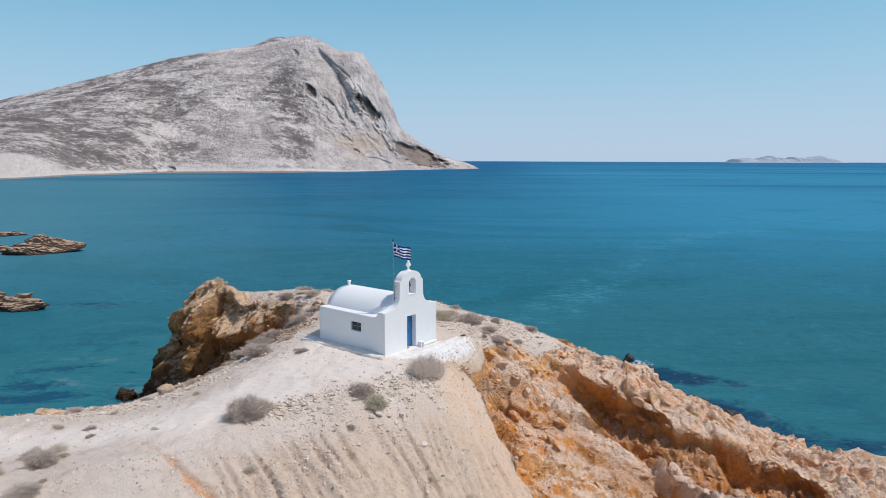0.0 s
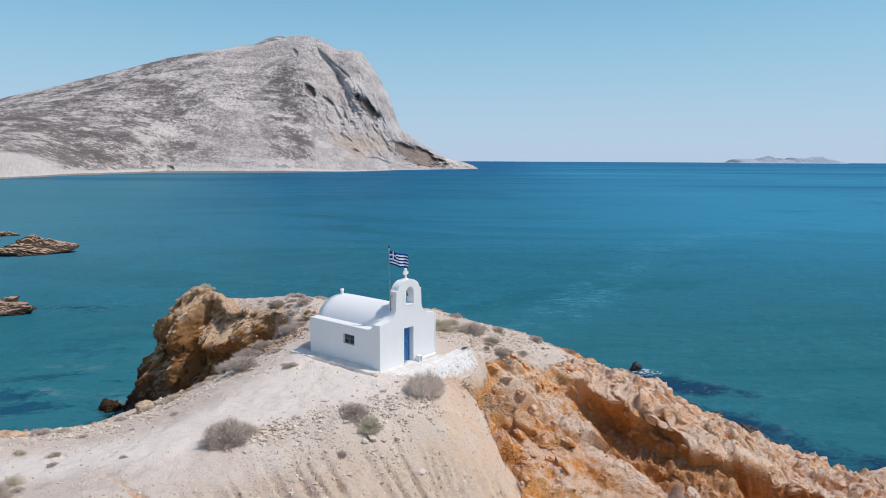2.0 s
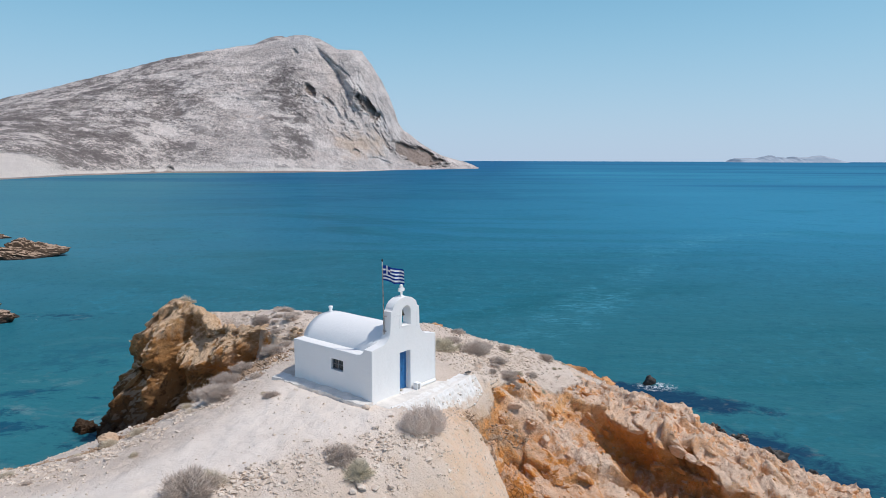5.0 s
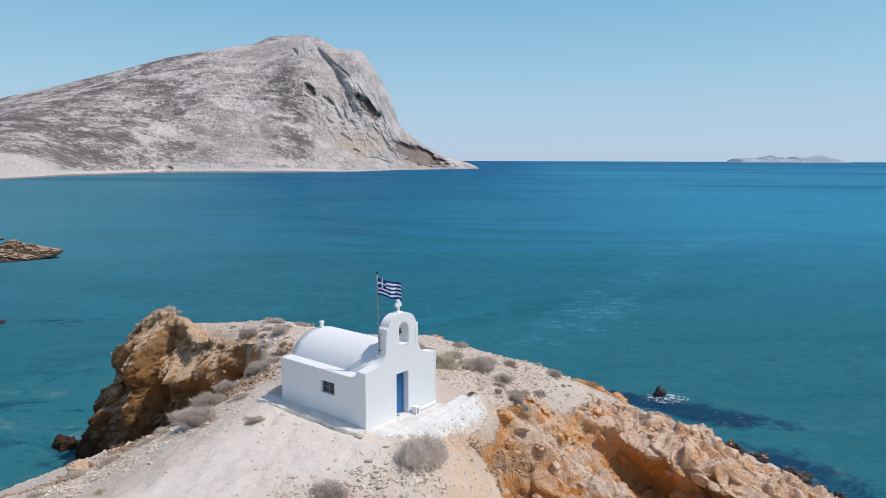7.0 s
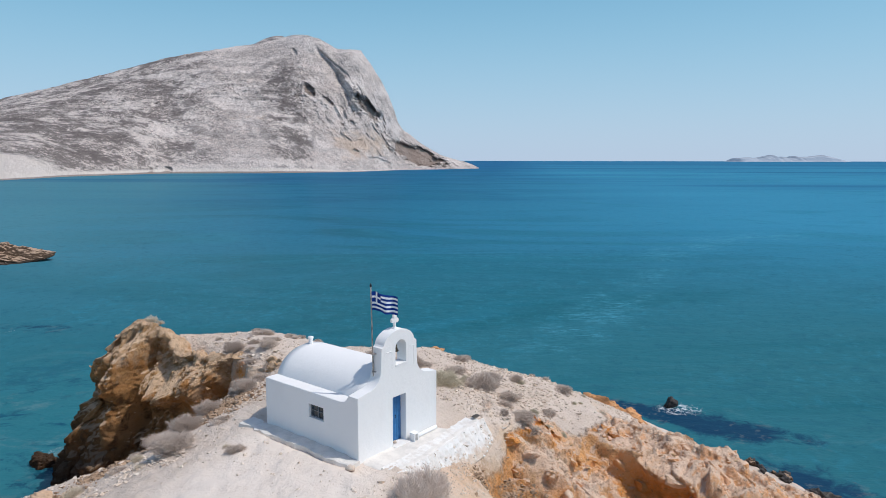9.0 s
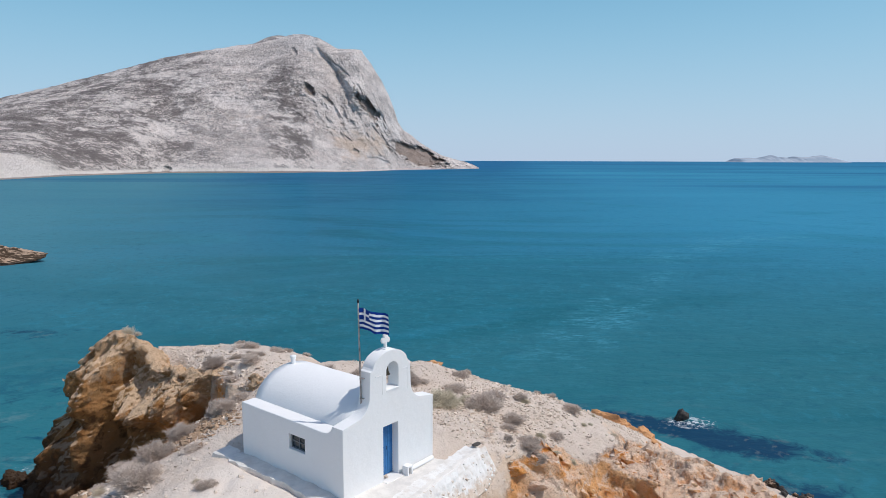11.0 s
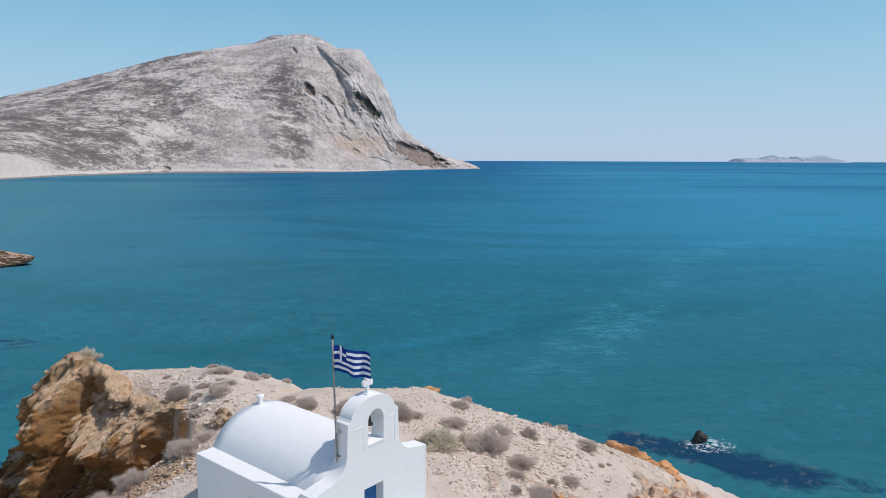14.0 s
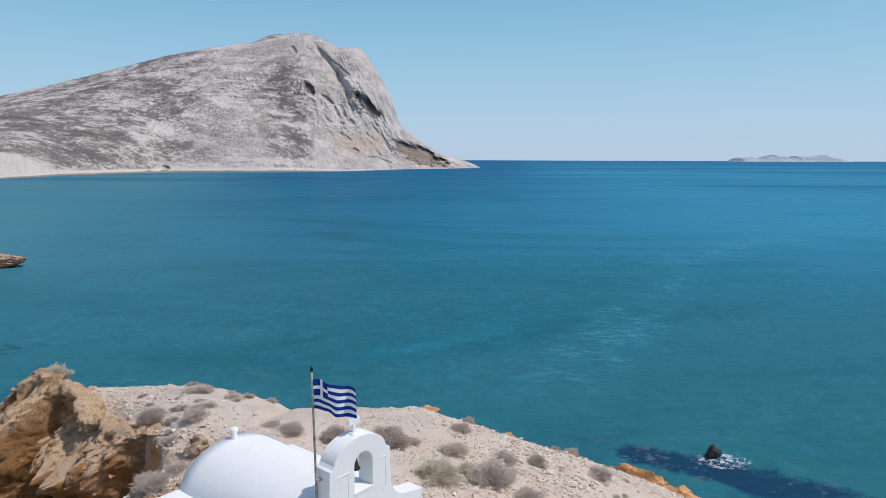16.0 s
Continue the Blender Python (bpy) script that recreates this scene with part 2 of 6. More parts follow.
def ground_height(x, y):
    """Height of the promontory, how rocky it is, and how orange."""
    x, y = np.asarray(x, float), np.asarray(y, float)
    a = front(x, y)
    d = inside_distance(LEDGE, x + 0.5 * vnoise(x * 0.6, y * 0.6, 0, 3), y + 0.5 * vnoise(x * 0.6, y * 0.6, 5, 4))
    inset = 0.5 + 1.6 * smooth(-6.5, -9.5, x)
    b = plateau(x, y) + np.minimum(d - inset, 0) * (4.0 + 26.0 * smooth(-7.5, -9.5, x)) - 0.35 * smooth(1.0, 0.0, d - inset)
    z = np.where(x < -2, np.maximum(a, np.where(x < -2, b, -99)), a)
    s = inside_distance(COAST, x, y) + 0.9 * fbm(x * 0.25, y * 0.25, 0, 3, 11)
    cut = SEA + 0.2 + 1.55 * s + 0.5 * fbm(x * 0.6, y * 0.6, 0, 3, 12)
    z = np.minimum(z, cut)
    z = np.maximum(z, -15.0)
    # rock of the right-hand face, in beds that dip towards the sea
    rock = smooth(4.5, 5.7, x + 1.1 * fbm(x * 0.55, y * 0.55, 0, 4, 21)) * smooth(9.5, 6.0, y - 0.42 * (x - 8) * (x < 8) + 0.10 * (x - 8) - 4.5 * smooth(9, 13, x) - 4.0 * smooth(12, 16, x) + 1.2 * vnoise(x * 0.5, y * 0.5, 0, 22)) * smooth(-0.15, 0.5, x - 5.6 + 0.62 * np.minimum(y, 1.5) + 0.5 * fbm(x * 0.9, y * 0.9, 0, 4, 24))
    rock = rock * smooth(0.2, 1.5, line_distance([(3.6, 2.2), (4.6, 3.8), (6.4, 6.2)], x, y) + 0.9 * fbm(x * 0.8, y * 0.8, 0, 4, 25))
    far_rock = smooth(1.0, -2.0, cut - z) * smooth(-3.0, -5.0, z)
    rim_rock = smooth(1.6, 0.5, d + 0.7 * vnoise(x * 0.8, y * 0.8, 0, 23)) * smooth(-6.2, -8.0, x) * smooth(-6, -0.5, d) * smooth(9, 11, y)
    rock = np.clip(np.maximum(rock, far_rock), 0, 1)
    bed = z + 0.30 * (x - 8) - 0.10 * (y - 4) + 0.8 * fbm(x * 0.20, y * 0.20, 0, 3, 31)
    f = bed / 1.7
    al, ac = 0.894 * x - 0.447 * y, 0.447 * x + 0.894 * y
    wob = 0.35 * fbm(x * 0.6, y * 0.6, z * 0.6, 3, 33)
    f = f - np.floor(f)
    z = z + rock * (0.55 * (smooth(0.78, 0.97, f) - f + 0.36) + 0.34 * ridged(al * 0.13 + wob, ac * 0.55 + wob, 0, 4, 41) - 0.26 + 0.08 * ridged(al * 0.6 + wob, ac * 1.5 + wob, 0, 3, 45))
    # the slab of the brow juts over a hollow face
    below = np.interp(x, [p[0] for p in SLAB_EDGE], [p[1] for p in SLAB_EDGE]) - y + 0.6 * fbm(x * 0.8, y * 0.3, 0, 4, 35, 0.6) + 0.10 * vnoise(x * 2.1, y * 2.1, 0, 36)
    jut = rock * smooth(11.0, 13.5, x)
    inner = y - np.interp(x, [p[0] for p in SPUR], [p[1] for p in SPUR]) + 0.4 * vnoise(x * 0.6, y * 0.6, 0, 59)
    strength = np.clip(0.85 + 1.2 * fbm(x * 0.33, y * 0.10, 0, 3, 38), 0.35, 1.2)
    z = z - jut * strength * (1.7 + 0.5 * smooth(16, 19, x)) * smooth(0.0, 0.75, below) * smooth(0.1, 2.2, inner)
    z = z + jut * smooth(0.2, 0.8, below) * 0.30 * ridged(al * 0.16 + wob, ac * 0.8, bed * 0.9, 4, 361)
    z = z + 0.95 * rock * np.exp(-((x - 16.4) / 2.7) ** 2 - ((y - 7.4) / 2.2) ** 2)
    slab = jut * smooth(0.3, 0.0, below)
    # hollow face below the slab, which also gets painted shade
    lower = jut * smooth(0.0, 0.4, below) * smooth(0.0, 1.0, inner)
    z = z + slab * (0.45 * ridged(x * 0.8, y * 0.8, 0, 4, 34) - 0.25 + 0.18 * blocks(al * 0.4 + wob, ac * 0.9 + wob, 0 * x, 39) + 0.08 * blocks(al * 1.2 + wob, ac * 2.2 + wob, 0 * x, 40))
    brow_push = jut * strength * (1.0 * np.exp(-((below + 0.05) / 0.40) ** 2) - 1.3 * np.exp(-((below - 0.75) / 0.50) ** 2))
    q = np.ravel(rock) > 0.02
    if q.any():
        crumble = np.zeros(z.size)
        qx, qy, qz = np.ravel(x)[q], np.ravel(y)[q], np.ravel(z)[q]
        lx, ly = 0.95 * qx - 0.30 * qy + 0.6 * vnoise(qx * 0.7, qy * 0.7, qz, 46), 0.30 * qx + 0.95 * qy + 0.4 * vnoise(qx * 0.7, qy * 0.7, qz, 47)
        qb = np.ravel(bed)[q]
        crumble[q] = 0.30 * blocks(lx * 0.36, ly * 0.75, qb * 1.3, 301) + 0.22 * blocks(lx * 0.9, ly * 1.7, qb * 2.6, 311) + 0.20 * billow(lx * 0.8, ly * 1.3, qb * 1.2, 4, 341) + 0.11 * blocks(lx * 2.3, ly * 3.4, qb * 4.5, 321) + 0.09 * billow(qx * 2.6, qy * 2.6, qz * 2.6, 3, 331)
        drop_zone = jut * np.exp(-((below - 0.3) / 0.55) ** 2)
        z = z + rock * (1 - 0.25 * slab) * (1 - 0.75 * drop_zone) * crumble.reshape(z.shape)
    z = z + rock * (0.16 * fbm(x * 1.3, y * 1.3, z * 1.3, 5, 48, 0.65) + 0.10 * ridged(x * 2.6, y * 2.6, z * 2.6, 3, 49) - 0.05)
    spur_way = line_distance(SPUR, x, y) + 0.6 * vnoise(x * 0.7, y * 0.7, 0, 57) + 0.25 * fbm(x * 1.7, y * 1.7, 0, 3, 58)
    spur = smooth(1.5, 0.2, spur_way)
    left = np.interp(x, [p[0] for p in SPUR], [p[1] for p in SPUR]) - y
    den = smooth(0.3, 1.4, left + 0.4 * vnoise(x * 0.6, y * 0.6, 0, 59)) * smooth(4.5, 1.5, left) * rock
    z = z - 0.75 * den
    ridge_line = np.interp(x, [p[0] for p in SPUR], SPUR_TOP) - 0.75 * np.maximum(spur_way, 0) + 0.30 * billow(al * 0.5, ac * 0.9, 0, 4, 351) + 0.12 * blocks(al * 1.1, ac * 1.9, 0 * x, 353)
    z = np.where((x > 7.6) & (x < 26), z + rock * np.maximum(0, ridge_line - z), z)
    soft = 1 - rock
    # rills that run down the pale slope
    down = 0.82 * x + 0.57 * y
    slope = smooth(-1.0, -2.6, 0.57 * y - 0.39 * x + 2.0) * smooth(-9, -3, x)
    z = z - soft * slope * 0.50 * np.maximum(0, ridged(down * 2.1 + 0.5 * vnoise(x * 0.5, y * 0.5, 0, 52), (0.57 * x - 0.82 * y) * 0.16, 0, 4, 51) - 0.1)
    wide = 0.10 + 0.34 * smooth(-8.6, -5.6, x)
    streak = smooth(1.0, 0.2, (line_distance(RILL, x, y) + 0.15 * vnoise(x * 2, y * 2, 0, 55)) / wide) * (0.35 + 0.65 * smooth(-9, -7, x))
    z = z - 0.20 * streak
    z = z + soft * (0.10 * fbm(x * 0.5, y * 0.5, 0, 4, 61) + 0.09 * fbm(x * 1.9, y * 1.9, 0, 4, 62))
    knob = rim_rock * smooth(-0.5, 0.6, d)
    z = z + knob * (0.35 * ridged(x * 0.9, y * 0.9, 0, 4, 63) + 0.16 * blocks(x * 1.6, y * 1.6, z * 1.6, 64) - 0.22)
    yard = smooth(3.6, 1.2, line_distance(TRACK, x, y) + 0.9 * fbm(x * 0.4, y * 0.4, 0, 4, 65))
    # the levelled yard round the chapel
    u, v = x * math.cos(TURN) + y * math.sin(TURN), -x * math.sin(TURN) + y * math.cos(TURN)
    flat = smooth(0.25, 0.0, np.maximum(np.maximum(-0.6 - u, u - 4.4), np.maximum(-0.9 - v, v - 5.4)))
    return z * (1 - flat) + np.minimum(z, -0.2) * flat, np.maximum(rock, rim_rock), {"f": f, "bed": bed, "dirt": slope * soft, "streak": streak, "dusty": np.maximum(spur, 0.55 * slab) * rock, "yard": yard * soft, "under": np.clip(lower + 0.6 * den, 0, 1), "push": brow_push, "rust": rock * np.maximum(smooth(1.5, 0.2, line_distance(RUST, x, y) + 0.8 * fbm(x * 0.7, y * 0.7, 0, 4, 68)), smooth(1.2, 0.2, line_distance([(6.4, 2.6), (7.0, 0.8), (7.6, -1.0), (8.6, -3.2)], x, y) + 0.6 * fbm(x * 0.8, y * 0.8, 0, 4, 69))),
                                                                "crumb": smooth(1.2, 0.3, line_distance([(4.4, 1.2), (5.0, 2.2), (6.2, 3.2), (7.6, 3.9)], x, y) + 0.7 * fbm(x * 0.9, y * 0.9, 0, 4, 66)),
                                                                "peach": soft * smooth(3.2, 0.2, line_distance([(4.6, 0.4), (5.2, -1.2), (6.2, -3.2), (7.6, -5.5)], x, y) + 0.9 * fbm(x * 0.5, y * 0.5, 0, 4, 67))}


def height(x, y):
    return float(ground_height(np.array([x]), np.array([y]))[0][0])


def grid_mesh(name, pos, attributes=()):
    """A sheet of quads from an array of points, rows by columns."""
    n, m = pos.shape[:2]
    i = np.arange(n * m).reshape(n, m)
    quads = np.stack([i[:-1, :-1], i[:-1, 1:], i[1:, 1:], i[1:, :-1]], -1).reshape(-1, 4)
    me = bpy.data.meshes.new(name)
    me.vertices.add(n * m)
    me.vertices.foreach_set("co", np.ascontiguousarray(pos, np.float32).ravel())
    me.loops.add(quads.size)
    me.loops.foreach_set("vertex_index", quads.ravel().astype(np.int32))
    me.polygons.add(len(quads))
    me.polygons.foreach_set("loop_start", np.arange(0, quads.size, 4, dtype=np.int32))
    me.update(calc_edges=True)
    me.polygons.foreach_set("use_smooth", np.ones(len(quads), bool))
    for key, values in attributes:
        me.attributes.new(key, "FLOAT", "POINT").data.foreach_set("value", np.ascontiguousarray(values, np.float32).ravel())
    me.validate()
    return me


# ---- materials ----
class Mat:
    """A small builder for procedural materials."""

    def __init__(self, name, rough=0.9, spec=0.3):
        self.m = bpy.data.materials.new(name)
        self.m.use_nodes = True
        self.n, self.l = self.m.node_tree.nodes, self.m.node_tree.links
        self.bsdf = self.n["Principled BSDF"]
        self.bsdf.inputs["Roughness"].default_value = rough
        self.bsdf.inputs["Specular IOR Level"].default_value = spec
        self.geo = self.n.new("ShaderNodeNewGeometry").outputs["Position"]
        self.normal = None

    def put(self, socket, value):
        if isinstance(value, bpy.types.NodeSocket):
            self.l.new(value, socket)
        else:
            socket.default_value = (*value, 1.0) if isinstance(value, tuple) and len(value) == 3 and socket.type == "RGBA" else value

    def noise(self, scale, detail=5.0, rough=0.55, stretch=None, at=None, distort=0.0):
        t = self.n.new("ShaderNodeTexNoise")
        src = at or self.geo
        if stretch:
            mp = self.n.new("ShaderNodeMapping")
            mp.inputs["Scale"].default_value = stretch
            self.l.new(src, mp.inputs["Vector"])
            src = mp.outputs["Vector"]
        self.l.new(src, t.inputs["Vector"])
        t.inputs["Scale"].default_value, t.inputs["Detail"].default_value = scale, detail
        t.inputs["Roughness"].default_value, t.inputs["Distortion"].default_value = rough, distort
        return t.outputs["Fac"]

    def cells(self, scale, feature="F1", stretch=None):
        t = self.n.new("ShaderNodeTexVoronoi")
        t.feature = feature
        src = self.geo
        if stretch:
            mp = self.n.new("ShaderNodeMapping")
            mp.inputs["Scale"].default_value = stretch
            self.l.new(src, mp.inputs["Vector"])
            src = mp.outputs["Vector"]
        self.l.new(src, t.inputs["Vector"])
        t.inputs["Scale"].default_value = scale
        return t.outputs["Distance"]

    def ramp(self, fac, a, b, lo=0.0, hi=1.0):
        r = self.n.new("ShaderNodeMapRange")
        r.interpolation_type = "SMOOTHSTEP"
        self.put(r.inputs["Value"], fac)
        for key, v in (("From Min", a), ("From Max", b), ("To Min", lo), ("To Max", hi)):
            r.inputs[key].default_value = v
        return r.outputs["Result"]

    def mix(self, fac, a, b, mode="MIX"):
        x = self.n.new("ShaderNodeMix")
        x.data_type, x.blend_type = "RGBA", mode
        self.put(x.inputs[0], fac)
        self.put(x.inputs[6], a)
        self.put(x.inputs[7], b)
        return x.outputs[2]

    def math(self, op, a, b=0.0):
        x = self.n.new("ShaderNodeMath")
        x.operation = op
        self.put(x.inputs[0], a)
        self.put(x.inputs[1], b)
        return x.outputs[0]

    def attr(self, name):
        x = self.n.new("ShaderNodeAttribute")
        x.attribute_name = name
        return x.outputs["Fac"]

    def slope(self):
        """How level the surface is: 1 for level ground."""
        x = self.n.new("ShaderNodeSeparateXYZ")
        self.l.new(self.n.new("ShaderNodeNewGeometry").outputs["Normal"], x.inputs[0])
        return x.outputs["Z"]

    def axis(self, which):
        x = self.n.new("ShaderNodeSeparateXYZ")
        self.l.new(self.geo, x.inputs[0])
        return x.outputs[which]

    def chance(self):
        return self.n.new("ShaderNodeObjectInfo").outputs["Random"]

    def island(self):
        return self.n.new("ShaderNodeNewGeometry").outputs["Random Per Island"]

    def bump(self, fac, strength, distance):
        b = self.n.new("ShaderNodeBump")
        b.inputs["Strength"].default_value, b.inputs["Distance"].default_value = strength, distance
        self.put(b.inputs["Height"], fac)
        if self.normal:
            self.l.new(self.normal, b.inputs["Normal"])
        self.normal = b.outputs["Normal"]
        self.l.new(self.normal, self.bsdf.inputs["Normal"])

    def done(self, colour):
        self.put(self.bsdf.inputs["Base Color"], colour)
        return self.m


def rock_colours(g, bedded=False):
    """Ochre sandstone with paler dusty ledges."""
    if bedded:
        v = g.n.new("ShaderNodeCombineXYZ")
        for socket, key, scale in ((0, "along", 0.22), (1, "bed", 1.3), (2, "across", 0.30)):
            g.put(v.inputs[socket], g.math("MULTIPLY", g.attr(key), scale))
        big, mid = g.noise(0.8, 5, 0.62, at=v.outputs[0]), g.noise(2.2, 7, 0.68, at=v.outputs[0])
    else:
        big, mid = g.noise(0.30, 4, 0.6), g.noise(1.1, 6, 0.65, stretch=(1, 1, 2.2))
    fine = g.noise(5.5, 6, 0.72)
    c = g.mix(g.ramp(big, 0.40, 0.60), (0.88, 0.345, 0.070), (0.88, 0.47, 0.21))
    c = g.mix(g.ramp(mid, 0.52, 0.68, 0, 0.85), c, (0.46, 0.185, 0.055))
    c = g.mix(g.ramp(fine, 0.5, 0.72, 0, 0.6), c, (0.88, 0.60, 0.43))
    return g.mix(g.ramp(g.math("ADD", g.slope(), g.math("MULTIPLY", g.math("SUBTRACT", g.math("ADD", mid, fine), 1.0), 0.9)), 0.54, 0.88, 0, 0.9), c, (0.92, 0.685, 0.515))


def make_ground():
    g = Mat("dusty_ground", 0.95, 0.15)
    big, mid, fine, grit = g.noise(0.16, 5, 0.6), g.noise(0.9, 6, 0.6), g.noise(6, 6, 0.7), g.noise(28, 3, 0.6)
    c = g.mix(g.ramp(big, 0.35, 0.65), (0.66, 0.545, 0.455), (0.74, 0.63, 0.54))
    c = g.mix(g.ramp(mid, 0.45, 0.75, 0, 0.6), c, (0.58, 0.47, 0.375))
    c = g.mix(g.ramp(fine, 0.56, 0.8, 0, 0.55), c, (0.79, 0.69, 0.60))
    c = g.mix(g.ramp(grit, 0.62, 0.8, 0, 0.45), c, (0.42, 0.34, 0.27))
    steep = g.ramp(g.slope(), 0.90, 0.70)
    c = g.mix(g.math("MULTIPLY", steep, g.ramp(mid, 0.4, 0.6, 0.2, 0.8)), c, (0.70, 0.52, 0.37))
    dirt = g.math("MULTIPLY", g.attr("dirt"), g.ramp(g.noise(0.8, 6, 0.7), 0.3, 0.6, 0.45, 1.0))
    c = g.mix(dirt, c, g.mix(g.ramp(g.noise(3.0, 7, 0.75), 0.42, 0.66), (0.68, 0.525, 0.405), (0.50, 0.375, 0.275)))
    c = g.mix(g.math("MULTIPLY", g.attr("streak"), g.ramp(fine, 0.35, 0.6, 0.2, 0.9)), c, (0.66, 0.27, 0.075))
    edge = g.ramp(g.math("ADD", g.attr("rock"), g.math("MULTIPLY", g.noise(1.6, 5, 0.65), 0.6)), 0.62, 0.95)
    stone = rock_colours(g, True)
    stone = g.mix(g.math("MULTIPLY", g.attr("dusty"), g.ramp(g.noise(1.3, 6, 0.7), 0.36, 0.55, 0.3, 0.9)), stone, (0.92, 0.70, 0.54))
    # shade beneath the slab and in hollows, painted as darker rock
    under = g.mix(g.ramp(g.noise(0.7, 6, 0.65), 0.40, 0.60), (0.68, 0.265, 0.060), (0.45, 0.20, 0.070))
    stone = g.mix(g.math("MULTIPLY", g.attr("under"), g.ramp(g.noise(1.9, 6, 0.7), 0.38, 0.62, 0.95, 0.45)), stone, under)
    stone = g.mix(g.math("MULTIPLY", g.attr("rust"), g.ramp(g.noise(1.7, 7, 0.75), 0.36, 0.58, 0.9, 0.2)), stone, g.mix(g.ramp(g.axis("Z"), -4.0, -2.6), (0.82, 0.32, 0.065), (0.90, 0.50, 0.22)))
    crack = g.n.new("ShaderNodeVectorMath")
    crack.operation = "DISTANCE"
    g.l.new(g.geo, crack.inputs[0])
    crack.inputs[1].default_value = (7.1, -0.2, -4.4)
    near = g.ramp(g.math("ADD", crack.outputs["Value"], g.math("MULTIPLY", g.noise(1.5, 4, 0.6), 1.4)), 2.3, 1.3)
    split = g.math("MULTIPLY", near, g.ramp(g.cells(3.4, "DISTANCE_TO_EDGE"), 0.10, 0.02))
    stone = g.mix(g.math("MULTIPLY", near, 0.8), stone, (0.50, 0.18, 0.035))
    stone = g.mix(g.math("MULTIPLY", split, 0.8), stone, (0.13, 0.055, 0.02))
    c = g.mix(g.math("MULTIPLY", g.attr("yard"), g.ramp(g.noise(1.1, 6, 0.65), 0.35, 0.65, 0.9, 0.7)), c, (0.81, 0.72, 0.64))
    stone = g.mix(g.ramp(g.noise(3.4, 8, 0.8), 0.57, 0.66, 0, 0.75), stone, (0.30, 0.125, 0.045))
    c = g.mix(g.math("MULTIPLY", g.attr("peach"), g.ramp(g.noise(1.4, 7, 0.7), 0.34, 0.62, 0.85, 0.30)), c, (0.78, 0.535, 0.36))
    c = g.mix(edge, c, stone)
    c = g.mix(g.math("MULTIPLY", g.attr("crumb"), g.ramp(g.noise(2.6, 7, 0.75), 0.40, 0.58, 0.7, 0.1)), c, (0.46, 0.29, 0.17))
    smoothed = g.math("SUBTRACT", 1.0, g.math("MULTIPLY", g.attr("yard"), 0.5))
    pebble = g.cells(9, "F1")
    c = g.mix(g.ramp(pebble, 0.05, 0.28, 0.28, 0), c, (0.72, 0.65, 0.57))
    c = g.mix(g.ramp(g.noise(0.5, 7, 0.75, stretch=(1.6, 1.6, 0.6)), 0.55, 0.72, 0, 0.3), c, (0.54, 0.42, 0.32))
    g.bump(g.math("MULTIPLY", edge, g.noise(2.0, 9, 0.74, stretch=(0.8, 1, 1.3))), 0.85, 0.32)
    g.bump(g.math("MULTIPLY", edge, g.cells(2.6, "F1", stretch=(0.7, 1, 1.3))), 0.6, 0.10)
    g.bump(g.math("MULTIPLY", smoothed, g.noise(1.6, 8, 0.72)), 0.6, 0.22)
    g.bump(g.math("MULTIPLY", smoothed, fine), 0.8, 0.08)
    g.bump(g.math("MULTIPLY", smoothed, pebble), 0.4, -0.04)
    g.bump(g.math("MULTIPLY", smoothed, grit), 0.4, 0.02)
    return g.done(c)


def make_cliff():
    g = Mat("ochre_cliff", 0.93, 0.15)
    big, mid, fine = g.noise(0.35, 5, 0.6), g.noise(1.2, 7, 0.68), g.noise(5.0, 6, 0.75)
    c = g.mix(g.ramp(big, 0.40, 0.60), (0.50, 0.235, 0.080), (0.54, 0.30, 0.13))
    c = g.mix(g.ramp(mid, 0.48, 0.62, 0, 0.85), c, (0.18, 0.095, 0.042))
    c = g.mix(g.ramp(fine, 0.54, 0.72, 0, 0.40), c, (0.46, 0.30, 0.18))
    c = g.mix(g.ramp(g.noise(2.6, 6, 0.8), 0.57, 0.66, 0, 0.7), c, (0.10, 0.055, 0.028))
    # sunlit look painted by slope: level rock pale, steep fronts left dark
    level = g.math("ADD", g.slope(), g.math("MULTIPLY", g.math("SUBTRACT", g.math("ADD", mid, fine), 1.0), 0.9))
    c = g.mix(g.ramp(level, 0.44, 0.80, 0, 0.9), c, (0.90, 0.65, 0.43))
    # pale crust towards the top, brightened to stand in for sunlight
    lit_crust = g.math("ADD", g.axis("Z"), g.math("MULTIPLY", g.math("SUBTRACT", g.math("ADD", g.noise(0.5, 5, 0.6), mid), 1.0), 11.0))
    c = g.mix(g.ramp(lit_crust, -2.4, 0.8, 0, 0.65), c, (0.88, 0.61, 0.39))
    # wet dark foot, carried higher to paint in the shade of the lower face
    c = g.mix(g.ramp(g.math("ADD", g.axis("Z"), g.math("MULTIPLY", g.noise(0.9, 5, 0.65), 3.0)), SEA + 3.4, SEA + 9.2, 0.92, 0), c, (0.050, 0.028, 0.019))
    g.bump(g.noise(1.1, 8, 0.75, stretch=(1, 1, 0.7)), 0.9, 0.5)
    g.bump(g.cells(1.5, "F1", stretch=(1, 1, 0.7)), 0.7, 0.22)
    g.bump(g.noise(4.0, 7, 0.78), 0.9, 0.18)
    g.bump(g.noise(14, 4, 0.7), 0.5, 0.03)
    return g.done(c)


